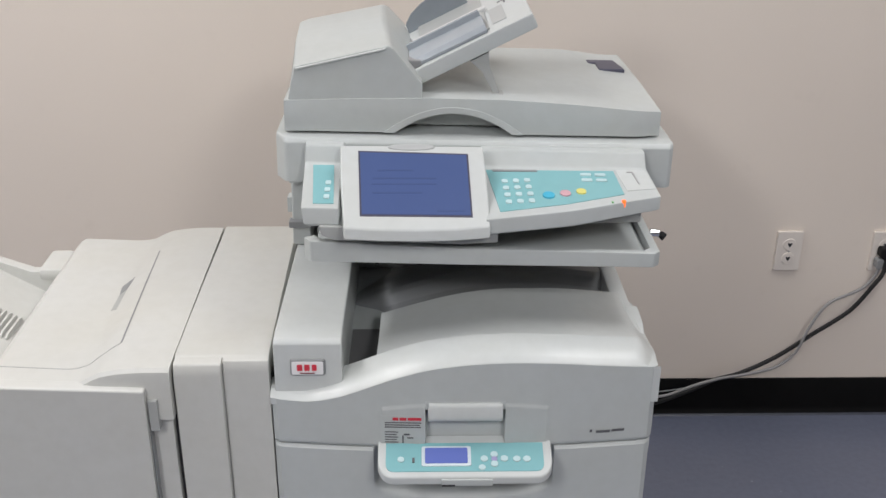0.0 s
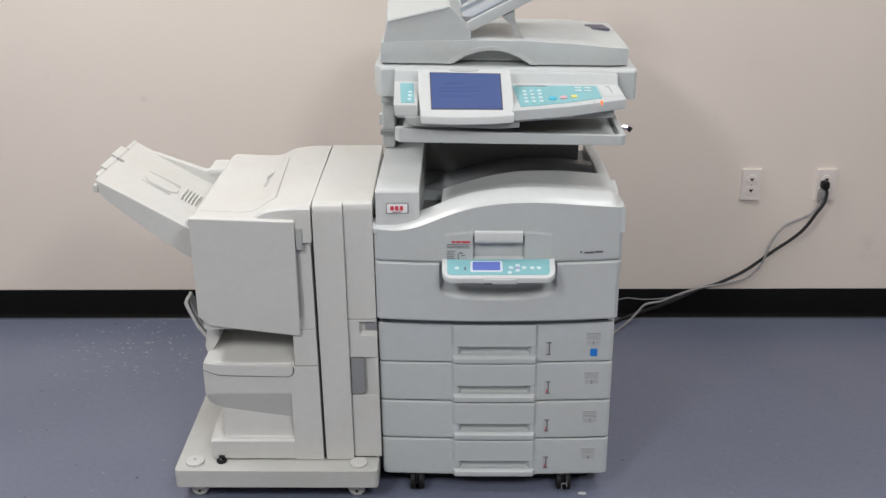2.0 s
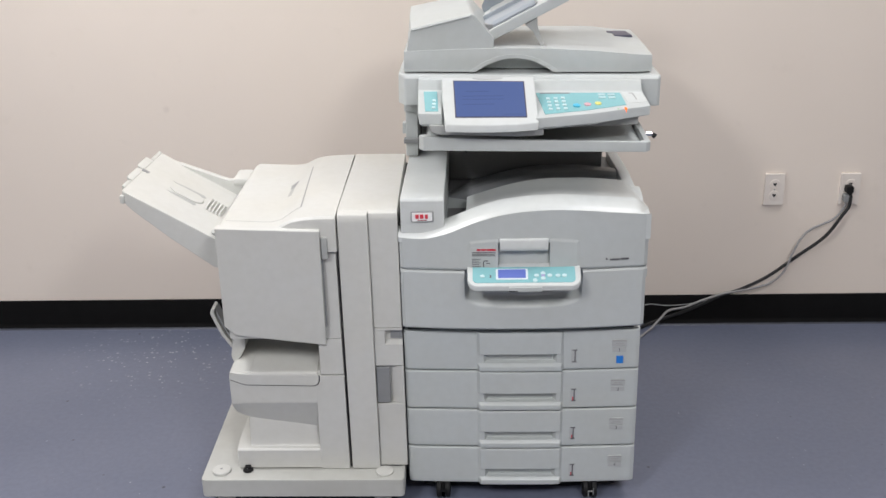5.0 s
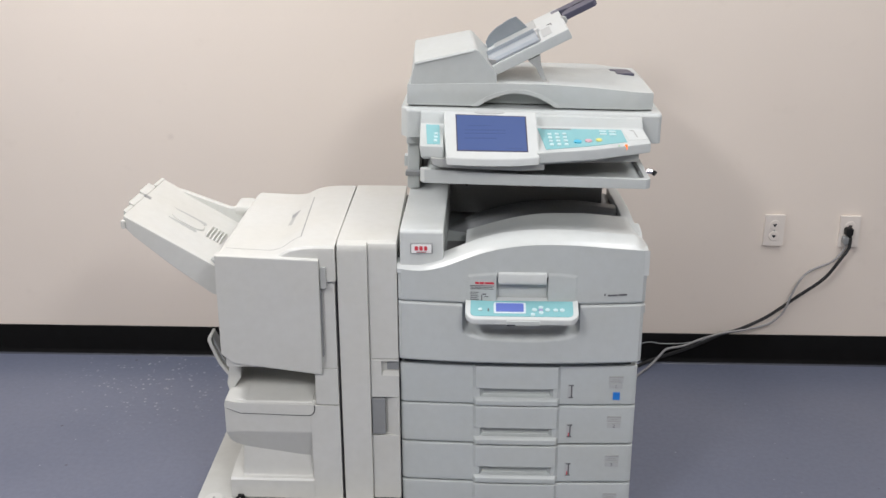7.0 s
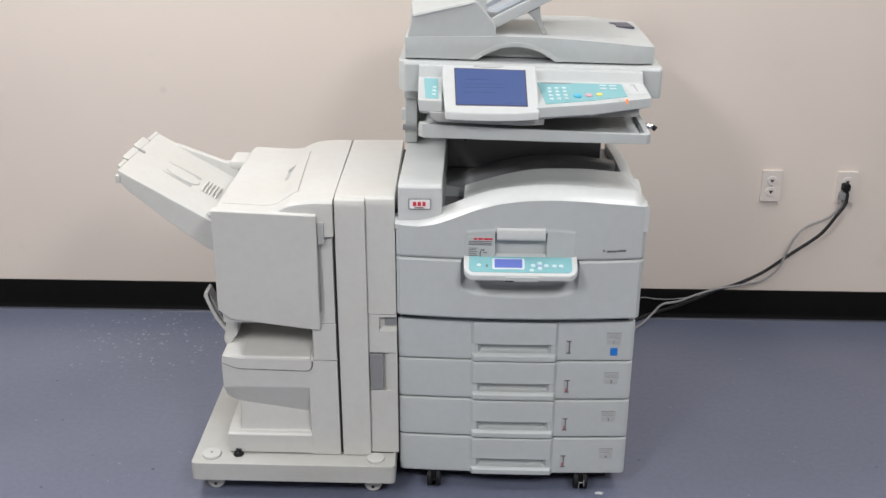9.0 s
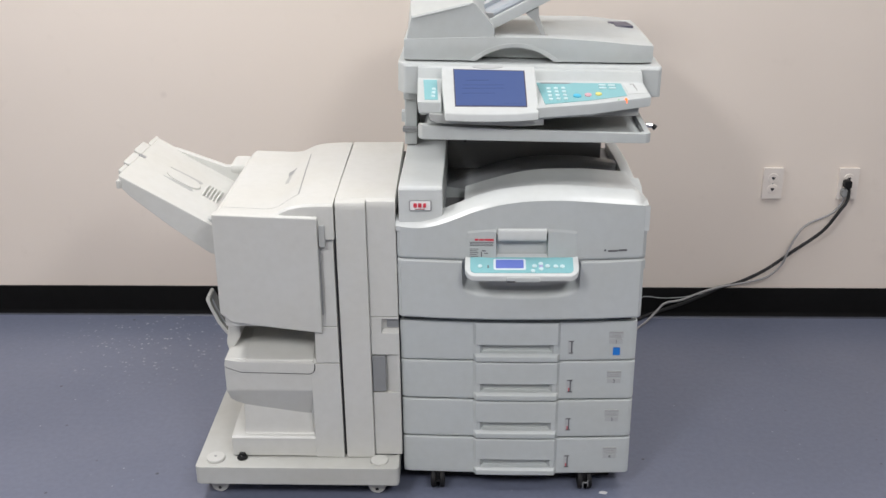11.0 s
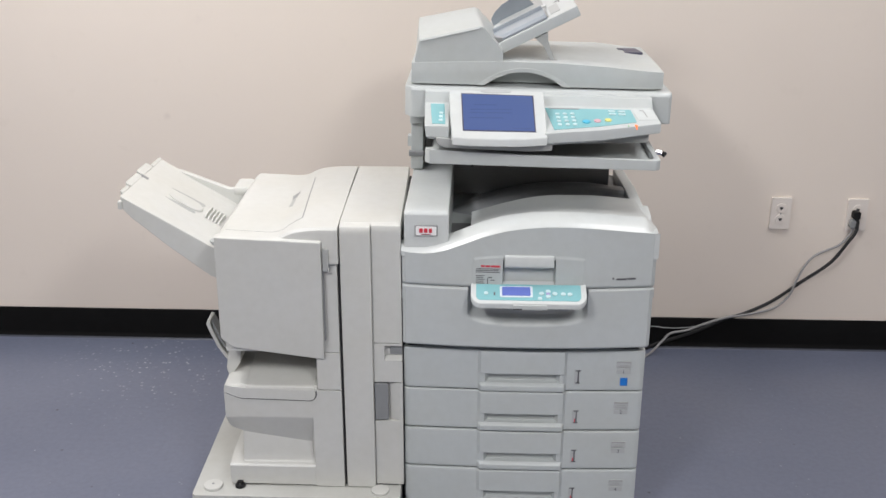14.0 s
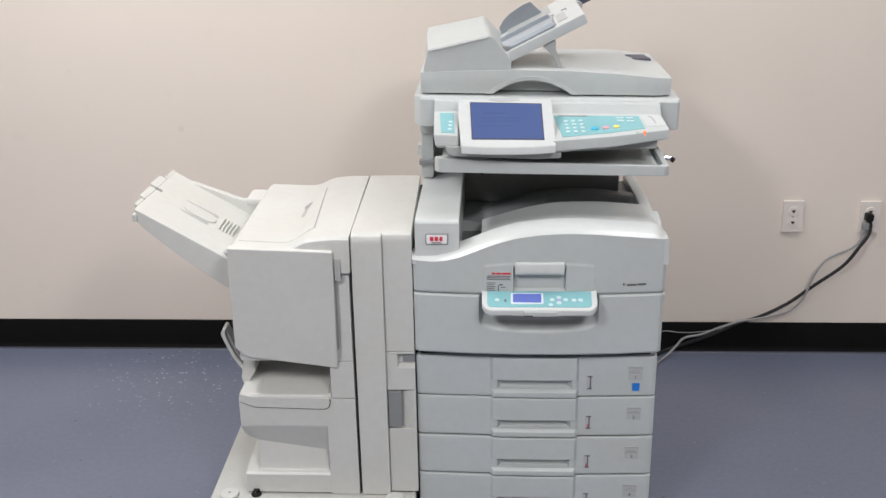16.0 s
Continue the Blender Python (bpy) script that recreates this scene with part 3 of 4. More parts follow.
part("slot_mark", on_panel([(0.222, -0.081), (0.226, -0.081), (0.226, -0.074), (0.222, -0.074)], 0.0025, 0.002), INK, panel)
part("pull_tab", box(0.268, 0.350, -0.1055, -0.090, 0.6590, 0.6715, 0.002), HOUSING, panel)
part("tab_slot", box(0.269, 0.290, -0.1062, -0.1045, 0.6595, 0.6625, 0), DARK, panel)


for unit in (cabinet, printer):
    unit.location.y += FORWARD


# ---- scanner ----
scanner = thing("scanner", (0.33, 0.45, 0.88), "light grey flatbed scanner with a document feeder and touch screen console", "scanner")
part("stand", joined(box(0.0, 0.034, 0.33, 0.56, 0.875, 1.04, 0.004), box(-0.010, 0.0, 0.345, 0.37, 0.935, 0.965, 0.002)), HOUSING, scanner, "grey support column")
# the back is greyer than the column: shade below the scanner, as colour
part("stand_back", box(0.0345, 0.556, 0.44, 0.57, 0.775, 1.04, 0.004), GREY, scanner, "back of the stand, darkened to grey for the shade there")
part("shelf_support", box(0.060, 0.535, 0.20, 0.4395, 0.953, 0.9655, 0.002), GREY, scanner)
part("stand_block", box(-0.002, 0.036, 0.312, 0.330, 1.005, 1.034, 0.003), HOUSING, scanner)
part("stand_gap", box(-0.005, 0.036, 0.317, 0.34, 0.914, 0.927, 0.002), GREY, scanner)
BODY = [(0.204, 1.048), (0.206, 1.118), (0.212, 1.125), (0.26, 1.126), (0.70, 1.126), (0.72, 1.11), (0.72, 1.048)]
part("scanner_body", loft([[(x, y + (inset if y < 0.25 else 0.0), z) for y, z in BODY] for x, inset in ((-0.010, 0.030), (0.006, 0.003), (0.012, 0.0), (0.660, 0.0), (0.667, 0.006))], 0.0025, 2), HOUSING, scanner)


def lid():
    """The cover lid: a full front edge, falling towards one end, with a finger arch in it."""
    top = lerp_table([(0.0, 1.182), (0.12, 1.187), (0.25, 1.1905), (0.38, 1.190), (0.5, 1.184), (0.645, 1.172)])
    def point(x, v):
        arch = 0.0
        d = abs(x - 0.292) / 0.100
        z = 1.130 + (top(x) - 1.130) * min(v, 1.0)
        if d < 1:
            arch = 1.0 if z < 1.130 + 0.037 * (1 - d * d) else 0.0
        y = 0.233 - 0.002 * math.sin(math.pi * min(v, 1)) + 0.05 * arch
        if v > 1:
            f = (v - 1) / 3
            y = 0.236 + 0.42 * f
            z = top(x) + (1.183 - 0.012 * step(0.5, 0.65, x) - top(x)) * step(0, 0.5, f) + 0.004 * math.sin(math.pi * f)
        return (x, y + 0.01 * step(0.6, 0.65, x), z)
    xs = spread(0.006, 0.646, 100)
    return sheet(xs, [0, 0.05] + [0.1 + 0.9 * k / 22 for k in range(23)] + [1.06, 1.15, 1.4, 1.8, 2.2, 2.8, 3.4, 4], point, lambda p: (p.x, max(p.y, 0.30), 1.1295))


part("lid", lid(), HOUSING, scanner, sharp=18)


def arch_trim():
    """A slim raised rim along the finger arch."""
    rings = []
    for k in range(33):
        u = -1 + 2 * k / 32
        rings.append([(0.292 + w * u, y, 1.130 + h * (1 - u * u)) for w, h, y in ((0.100, 0.036, 0.2305), (0.119, 0.046, 0.2295), (0.119, 0.046, 0.250), (0.100, 0.036, 0.278))])
    return loft(rings)


part("arch_trim", arch_trim(), SATIN, scanner, "arched finger grip rim")
part("arch_hollow", box(0.19, 0.395, 0.289, 0.295, 1.1275, 1.166, 0.001), GREY, scanner)
part("lid_catch", prism([(0.580, 0.495), (0.630, 0.495), (0.620, 0.570), (0.566, 0.570), (0.566, 0.545), (0.580, 0.545)], "z", 1.172, 1.1825, 0.002), INDIGO, scanner, "dark blue-grey patch on the lid")


def feeder():
    f = [(0.012, 1.182), (0.024, 1.240), (0.180, 1.277), (0.190, 1.272), (0.238, 1.214), (0.238, 1.182)]
    r = [(0.012, 1.182), (0.010, 1.265), (0.160, 1.297), (0.172, 1.292), (0.238, 1.222), (0.238, 1.182)]
    def ring(y, t):
        return [(a[0] + (c[0] - a[0]) * t, y, a[1] + (c[1] - a[1]) * t) for a, c in zip(f, r)]
    return loft([ring(0.236, 0), ring(0.244, 0.06), ring(0.36, 0.7), ring(0.47, 1.0), [(x, 0.60, z - 0.02 if z > 1.2 else z) for x, _, z in ring(0.6, 1.0)]], 0.003, 2)


part("feeder_head", feeder(), HOUSING, scanner)
part("feeder_crease", loft([[(0.026, 0.241, 1.2345), (0.176, 0.241, 1.2705), (0.176, 0.241, 1.2735), (0.026, 0.241, 1.2375)], [(0.026, 0.232, 1.2345), (0.176, 0.232, 1.2705), (0.176, 0.232, 1.2735), (0.026, 0.232, 1.2375)]], 0.001), SATIN, scanner)

TRAY = pose(0.222, 0.40, 1.231, 6, -27.5, 0)     # along the feed tray's slope


def on_tray(bm):
    bmesh.ops.transform(bm, matrix=TRAY, verts=bm.verts)
    return bm


feed = part("feed_tray", on_tray(box(-0.012, 0.220, -0.135, 0.135, -0.016, 0.012, 0.004)), SATIN, scanner, "sloping white document feed tray")
part("tray_slab", on_tray(box(0.02, 0.145, -0.115, 0.115, 0.0125, 0.016, 0.001)), PALE, feed)
part("front_guide", on_tray(joined(prism([(-0.126, 0.0125), (-0.127, 0.018), (-0.118, 0.025), (-0.095, 0.029), (-0.070, 0.027), (-0.060, 0.021), (-0.060, 0.0125)], "x", 0.0, 0.140, 0.001), box(0.0, 0.138, -0.066, -0.060, 0.018, 0.036, 0.001))), CLEAR, feed, "smoky clear paper guide")
part("rear_guide", on_tray(prism([(0.0, 0.012), (0.002, 0.030), (0.018, 0.043), (0.045, 0.053), (0.085, 0.058), (0.108, 0.056), (0.124, 0.014)], "y", 0.070, 0.076, 0.001)), SMOKE, feed, "upright smoky paper guide")
part("guide_bar", on_tray(box(0.01, 0.15, -0.02, -0.004, 0.016, 0.021, 0.001)), LABEL_WHITE, feed)
part("size_mark", on_tray(joined(box(0.172, 0.186, 0.0, 0.003, 0.012, 0.013, 0), box(0.183, 0.186, -0.014, 0.0, 0.012, 0.013, 0))), INK, feed)
part("tray_window", on_tray(box(0.152, 0.178, -0.10, -0.02, 0.0122, 0.0135, 0.0005)), LABEL_GREY, feed)
plate = part("extension_plate", on_tray(prism([(0.196, 0.122), (0.310, 0.122), (0.320, 0.112), (0.320, 0.030), (0.312, 0.018), (0.222, 0.018), (0.222, 0.050), (0.252, 0.072), (0.220, 0.094), (0.196, 0.098)], "z", -0.004, 0.013, 0.003)), INDIGO, feed, "dark blue-grey forked tray extension")
part("plate_groove", on_tray(box(0.254, 0.316, 0.068, 0.073, 0.0131, 0.0140, 0)), BLACK, plate)
part("hinge_pin", on_tray(cylinder((0.219, 0.004, 0.002), (0.219, 0.018, 0.002), 0.011, b=0.002)), PALE, feed)
part("prop_leg", joined(prism([(0.318, 1.245), (0.350, 1.262), (0.352, 1.238), (0.372, 1.188), (0.362, 1.186), (0.340, 1.226)], "y", 0.275, 0.287, 0.002), box(0.356, 0.378, 0.266, 0.294, 1.184, 1.191, 0.002)), PALE, scanner, "slanting prop leg")
part("feeder_throat", box(0.200, 0.236, 0.27, 0.55, 1.210, 1.246, 0.003), GREY, scanner)

# console in front of the scanner
SLOPE = lambda y: 1.062 + (y - 0.045) * 0.22
console = part("console", loft([
    [(0.044, 0.215, 1.02), (0.044, 0.215, 1.121), (0.044, 0.190, 1.119), (0.044, 0.180, 1.0917), (0.050, 0.050, 1.0631), (0.053, 0.046, 1.036), (0.060, 0.060, 1.028)],
    [(0.108, 0.215, 1.02), (0.108, 0.215, 1.121), (0.108, 0.190, 1.119), (0.108, 0.180, 1.0917), (0.108, 0.050, 1.0631), (0.108, 0.046, 1.036), (0.108, 0.060, 1.028)],
    [(0.113, 0.215, 1.02), (0.113, 0.215, 1.118), (0.113, 0.190, 1.100), (0.113, 0.180, 1.075), (0.113, 0.060, 1.045), (0.113, 0.050, 1.034), (0.113, 0.060, 1.028)],
    [(0.333, 0.215, 1.02), (0.333, 0.215, 1.118), (0.333, 0.190, 1.100), (0.333, 0.178, 1.075), (0.333, 0.060, 1.040), (0.333, 0.050, 1.030), (0.333, 0.060, 1.022)],
    [(0.340, 0.215, 1.02), (0.340, 0.215, 1.118), (0.340, 0.190, 1.116), (0.340, 0.178, 1.0917), (0.340, 0.026, 1.0578), (0.340, 0.024, 1.033), (0.340, 0.050, 1.022)],
    [(0.48, 0.215, 1.02), (0.48, 0.215, 1.118), (0.48, 0.190, 1.116), (0.48, 0.178, 1.0917), (0.48, 0.054, 1.0640), (0.48, 0.052, 1.038), (0.48, 0.075, 1.030)],
    [(0.606, 0.215, 1.03), (0.612, 0.215, 1.118), (0.614, 0.190, 1.116), (0.616, 0.178, 1.0917), (0.626, 0.098, 1.0737), (0.626, 0.097, 1.050), (0.61, 0.12, 1.045)],
], 0.003, 2), HOUSING, scanner, "sloping operator console")


def on_slope(poly, lift=0.0012, thick=0.002):
    return loft([[(x, y, SLOPE(y) + lift) for x, y in poly], [(x, y, SLOPE(y) + lift - thick) for x, y in poly]])


part("side_keypad", on_slope([(0.068, 0.061), (0.1005, 0.061), (0.0935, 0.172), (0.059, 0.172)]), TEAL, console, "teal side keypad")
for ky in (0.078, 0.098, 0.118):
    part("side_key", on_slope(rounded(0.0835, 0.0925, ky - 0.005, ky + 0.005, 0.002, 2), 0.003, 0.003), BUTTON, console)
film = part("key_film", on_slope([(0.362, 0.046), (0.47, 0.070), (0.566, 0.100), (0.558, 0.168), (0.345, 0.165)]), TEAL, console, "teal key film")
part("ruler_slot", on_slope([(0.356, 0.1600), (0.430, 0.1610), (0.430, 0.166), (0.355, 0.165)], 0.0022, 0.002), GREY, console)
for r in range(4):
    for c in range(3):
        kx, ky = 0.374 + 0.0185 * c + 0.001 * (3 - r), 0.072 + 0.0195 * r + 0.002 * c
        part("number_key", on_slope(rounded(kx - 0.0050, kx + 0.0050, ky - 0.0050, ky + 0.0050, 0.003, 2), 0.003, 0.003), BUTTON, console)
for r in range(2):
    for c in range(2):
        kx, ky = 0.510 + 0.024 * c, 0.138 + 0.016 * r
        part("menu_key", on_slope(rounded(kx - 0.009, kx + 0.009, ky - 0.0035, ky + 0.0035, 0.002, 2), 0.003, 0.003), BUTTON, console)
for kx, ky, ka, km, kl in ((0.4425, 0.092, 0.0098, BLUE_KEY, "round blue key"), (0.470, 0.098, 0.0088, PINK_KEY, "round pink key"), (0.4965, 0.104, 0.0082, YELLOW_KEY, "round yellow key")):
    part("round_key", on_slope([(kx + ka * math.cos(k * 0.3927), ky + 0.9 * ka * math.sin(k * 0.3927)) for k in range(16)], 0.0035, 0.003), km, console, kl)
part("card_area", on_slope([(0.572, 0.110), (0.620, 0.118), (0.612, 0.172), (0.562, 0.172)], 0.001, 0.002), SATIN, console)
part("card_mark", on_slope([(0.594, 0.130), (0.596, 0.130), (0.590, 0.166), (0.587, 0.166), (0.580, 0.1655), (0.580, 0.1635), (0.588, 0.1635)], 0.002, 0.002), FAINT_INK, console)
part("status_light", box(0.5590, 0.5650, 0.0785, 0.085, 1.060, 1.0720, 0.001), AMBER, console, "lit amber status light")
part("status_light", box(0.542, 0.545, 0.0755, 0.081, 1.059, 1.071, 0.001), GREEN, console, "dim green status light")

BEZEL = lambda y: 1.132 + (y - 0.16) * 0.6


def on_bezel(poly, lift, thick):
    return loft([[(x, y, BEZEL(y) + lift) for x, y in poly], [(x, y - 0.4 * thick * 0.5, BEZEL(y) + lift - thick) for x, y in poly]])


bezel = part("screen_bezel", bevelled(on_bezel([(0.118, 0.017), (0.17, 0.0135), (0.23, 0.0125), (0.29, 0.014), (0.345, 0.019), (0.3425, 0.10), (0.339, 0.158), (0.106, 0.160), (0.109, 0.10)], 0.0, 0.019), 0.003, 3), SATIN, console, "white touch screen bezel")
part("screen_rim", on_bezel([(0.1425, 0.0355), (0.318, 0.0335), (0.314, 0.1435), (0.1355, 0.149)], 0.0006, 0.002), INDIGO, bezel)
part("screen", on_bezel([(0.1455, 0.0385), (0.315, 0.0365), (0.311, 0.1405), (0.1385, 0.1455)], 0.0014, 0.002), SCREEN, bezel, "lit blue touch screen")
for k, (bx0, bx1, by) in enumerate(((0.168, 0.225, 0.113), (0.160, 0.262, 0.099), (0.160, 0.262, 0.089), (0.160, 0.240, 0.074), (0.262, 0.306, 0.043))):
    part("screen_line", on_bezel([(bx0, by - 0.0012), (bx1, by - 0.0012), (bx1, by + 0.0012), (bx0, by + 0.0012)], 0.0017, 0.001), SCREEN_TEXT, bezel)
part("thumb_rest", on_bezel([(0.222 + 0.038 * math.cos(k * 0.3927), 0.1555 + 0.0055 * math.sin(k * 0.3927)) for k in range(16)], 0.0015, 0.004), LABEL_GREY, bezel)
bezel.rotation_euler = (0, radians(-1.0), 0)     # the screen sits level on the sagging console
part("console_foot", joined(prism([(0.078, 1.036), (0.36, 1.032), (0.36, 1.012), (0.30, 1.008), (0.10, 1.012), (0.082, 1.02)], "y", 0.04, 0.20, 0.003), prism([(0.36, 1.045), (0.60, 1.055), (0.60, 1.022), (0.36, 1.010)], "y", 0.11, 0.21, 0.003)), PALE, console)


def shelf_tray():
    """The open shelf under the console, with a rim round it."""
    outer = [(0.062, 0.058), (0.30, 0.054), (0.615, 0.054), (0.626, 0.064), (0.628, 0.30), (0.05, 0.30), (0.050, 0.075)]
    inner = [(0.078, 0.072), (0.30, 0.068), (0.600, 0.068), (0.611, 0.078), (0.613, 0.30), (0.066, 0.30), (0.066, 0.085)]
    def rise(x):
        return 1.003 - 0.011 * step(0.05, 0.45, x)
    bm = prism([(p[0], p[1]) for p in inner], "z", 0.9675, 0.976, 0.001)
    wall = loft([[(x, y, z) for (x, y, z) in ((o[0], o[1], 0.966), (o[0], o[1], rise(o[0])), (i[0], i[1], rise(o[0])), (i[0], i[1], 0.966))] for o, i in zip(outer[-1:] + outer[:5], inner[-1:] + inner[:5])], 0.003, 2)
    return joined(bm, wall)


part("shelf_tray", shelf_tray(), HOUSING, scanner, "open shelf with a raised rim")
pin = part("side_pin", cylinder((0.626, 0.145, 0.990), (0.642, 0.144, 0.989), 0.0068, 0.0062, b=0.001), CHROME, scanner, "small chrome side pin")
part("pin_tip", cylinder((0.642, 0.144, 0.989), (0.651, 0.140, 0.983), 0.0055, 0.007, b=0.001), BLACK, pin, "dark pin tip")
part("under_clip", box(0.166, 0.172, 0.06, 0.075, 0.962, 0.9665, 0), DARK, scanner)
# the scanner sags slightly towards its free end
scanner.rotation_euler = (0, radians(1.1), 0)
scanner.location += Vector((-0.004, 0, -0.001))


# ---- finisher ----
finisher = thing("finisher", (-0.27, 0.25, 0), "ivory-grey document finisher on a wheeled base plate", "finisher")
part("base_plate", prism(rounded(-0.561, -0.011, -0.092, 0.47, 0.012, 3), "z", 0.051, 0.105, 0.004), DULL_IVORY, finisher)
for fx in (-0.508, -0.075):
    wheel = part("wheel", joined(cylinder((fx, -0.056, 0.024), (fx, -0.032, 0.024), 0.024, b=0.006, n=28), box(fx - 0.012, fx + 0.012, -0.038, -0.016, 0.024, 0.052, 0.002)), IVORY, finisher, "pale plastic wheel")
    part("hub", cylinder((fx, -0.0572, 0.016), (fx, -0.054, 0.016), 0.0045, n=14), DARK, wheel, "dark wheel hub")
    part("foot", joined(cylinder((fx, 0.42, 0.0), (fx, 0.42, 0.014), 0.026, b=0.003), cylinder((fx, 0.42, 0.013), (fx, 0.42, 0.052), 0.012)), IVORY, finisher, "round levelling foot")
part("foot_cap", joined(cylinder((-0.512, -0.052, 0.104), (-0.512, -0.052, 0.114), 0.025, b=0.003), cylinder((-0.512, -0.052, 0.113), (-0.512, -0.052, 0.1145), 0.019, b=0.001)), IVORY, finisher)
part("cap_hole", cylinder((-0.512, -0.052, 0.1142), (-0.512, -0.052, 0.1152), 0.0035, n=12), GREY, finisher)
part("foot_cap", cylinder((-0.066, -0.056, 0.104), (-0.066, -0.056, 0.112), 0.024, b=0.003), IVORY, finisher)
knob = part("levelling_knob", joined(cylinder((-0.440, -0.048, 0.105), (-0.440, -0.048, 0.113), 0.014, b=0.003), cylinder((-0.440, -0.044, 0.112), (-0.440, -0.044, 0.120), 0.008)), BLACK, finisher, "small black levelling knob")
part("knob_screw", cylinder((-0.440, -0.0535, 0.112), (-0.440, -0.0535, 0.118), 0.0022, n=10), CHROME, knob, "bright screw")
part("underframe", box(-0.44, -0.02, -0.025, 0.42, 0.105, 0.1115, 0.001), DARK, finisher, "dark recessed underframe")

bridge = part("bridge_unit", prism([(-0.016, 0.111), (-0.016, 0.838), (-0.008, 0.8415), (0.20, 0.8375), (0.545, 0.8275), (0.556, 0.815), (0.556, 0.111)], "x", -0.1545, -0.005, 0.002), IVORY, finisher)
part("bridge_front", prism([(-0.0415, 0.107), (-0.0415, 0.816), (-0.034, 0.836), (-0.0155, 0.8395), (-0.0155, 0.107)], "x", -0.1543, -0.0785, 0.003), IVORY, bridge)
# the narrow side panel, with a finger pocket and a release recess let into it
part("side_panel", prism([(-0.030, 0.525), (-0.030, 0.818), (-0.024, 0.836), (-0.0155, 0.8395), (-0.0155, 0.525)], "x", -0.0780, -0.005, 0.0015), IVORY, bridge)
part("side_panel", joined(box(-0.0780, -0.005, -0.030, -0.0155, 0.517, 0.5235, 0.001), box(-0.0780, -0.050, -0.030, -0.0155, 0.477, 0.517, 0.0), box(-0.0780, -0.005, -0.030, -0.0155, 0.415, 0.477, 0.001)), IVORY, bridge)
part("side_panel", joined(box(-0.0100, -0.005, -0.030, -0.0155, 0.302, 0.4135, 0.0), box(-0.0780, -0.005, -0.030, -0.0155, 0.111, 0.302, 0.0015)), IVORY, bridge)
part("pocket", prism([(-0.0295, 0.4775), (-0.0165, 0.485), (-0.0155, 0.485), (-0.0155, 0.4775)], "x", -0.0495, -0.0055, 0), IVORY, bridge)
part("pocket_hollow", box(-0.036, -0.0055, -0.0215, -0.0155, 0.491, 0.5165, 0.001), GREY, bridge)
pad = part("release_recess", prism([(-0.041, -0.0165), (-0.012, -0.0290), (-0.0102, -0.0290), (-0.0102, -0.0155), (-0.041, -0.0155)], "z", 0.3025, 0.413, 0), IVORY, bridge)
part("release_pad", box(-0.0765, -0.042, -0.0330, -0.0155, 0.307, 0.4115, 0.002), GREY, pad, "flat grey release pad")
part("gap_strip", box(-0.1605, -0.1545, -0.030, 0.54, 0.109, 0.80, 0), DARK, finisher)
part("gap_strip", box(-0.0055, 0.0025, -0.005, 0.54, 0.06, 0.80, 0), DARK, finisher)

TOP = lerp_table([(-0.455, 0.811), (-0.335, 0.806), (-0.318, 0.807), (-0.30, 0.811), (-0.283, 0.821), (-0.265, 0.829), (-0.24, 0.834), (-0.20, 0.837), (-0.1605, 0.837)])


HOOD_Y = (-0.052, -0.050, -0.044, -0.030, 0.0, 0.10, 0.25, 0.40, 0.50, 0.535, 0.545)
HOOD_DZ = (-0.016, -0.006, -0.0005, 0.0, 0.0, -0.001, -0.002, -0.004, -0.005, -0.008, -0.018)


def hood_z(x, y):
    back = 0.002 * (1 - step(-0.33, -0.25, x)) * min(max(y, 0) / 0.5, 1)
    return TOP(x) + float(np.interp(y, HOOD_Y, HOOD_DZ)) + back - 0.006 * (1 - step(-0.455, -0.445, x))


def hood():
    xs = spread(-0.455, -0.1570, 36, (-0.453, -0.449))
    return sheet(xs, HOOD_Y, lambda x, y: (x, y, hood_z(x, y)), lambda p: (p.x, p.y, 0.745))


def hood_line(points, width):
    """A dark seam laid along the hood."""
    fine = [Vector(p).lerp(Vector(q), k / 8) for p, q in zip(points, points[1:]) for k in range(8)] + [Vector(points[-1])]
    rings = []
    for i, p in enumerate(fine):
        d = (fine[min(i + 1, len(fine) - 1)] - fine[max(i - 1, 0)]).normalized() * width / 2
        rings.append([(p.x - d.y, p.y + d.x, hood_z(p.x - d.y, p.y + d.x) + 0.0007), (p.x + d.y, p.y - d.x, hood_z(p.x + d.y, p.y - d.x) + 0.0007), (p.x + d.y, p.y - d.x, hood_z(p.x, p.y) - 0.003), (p.x - d.y, p.y + d.x, hood_z(p.x, p.y) - 0.003)])
    return loft(rings)


top = part("hood", hood(), IVORY, finisher)
part("hood_seam", hood_line([(-0.270, 0.43), (-0.2535, 0.045)], 0.0028), GREY, top, "dark lid seam")
part("lid_seam", hood_line([(-0.2535, 0.045), (-0.262, 0.035), (-0.276, 0.022), (-0.295, 0.008), (-0.32, 0.003), (-0.44, 0.006)], 0.0016), PALE, top)
# the dip is not cut in: grey and pale patches colour its shade
part("finger_dip", loft([[(x, y, hood_z(x, y) + 0.001) for x, y in ((-0.299, 0.339), (-0.316, 0.300), (-0.312, 0.265), (-0.303, 0.285))], [(x, y, hood_z(x, y) - 0.003) for x, y in ((-0.299, 0.339), (-0.316, 0.300), (-0.312, 0.265), (-0.303, 0.285))]]), GREY, top, "flat grey patch for the shade in a triangular finger recess")
part("dip_ramp", loft([[(x, y, hood_z(x, y) + 0.0006) for x, y in ((-0.312, 0.265), (-0.303, 0.285), (-0.303, 0.205), (-0.313, 0.203))], [(x, y, hood_z(x, y) - 0.003) for x, y in ((-0.312, 0.265), (-0.303, 0.285), (-0.303, 0.205), (-0.313, 0.203))]]), PALE, top)
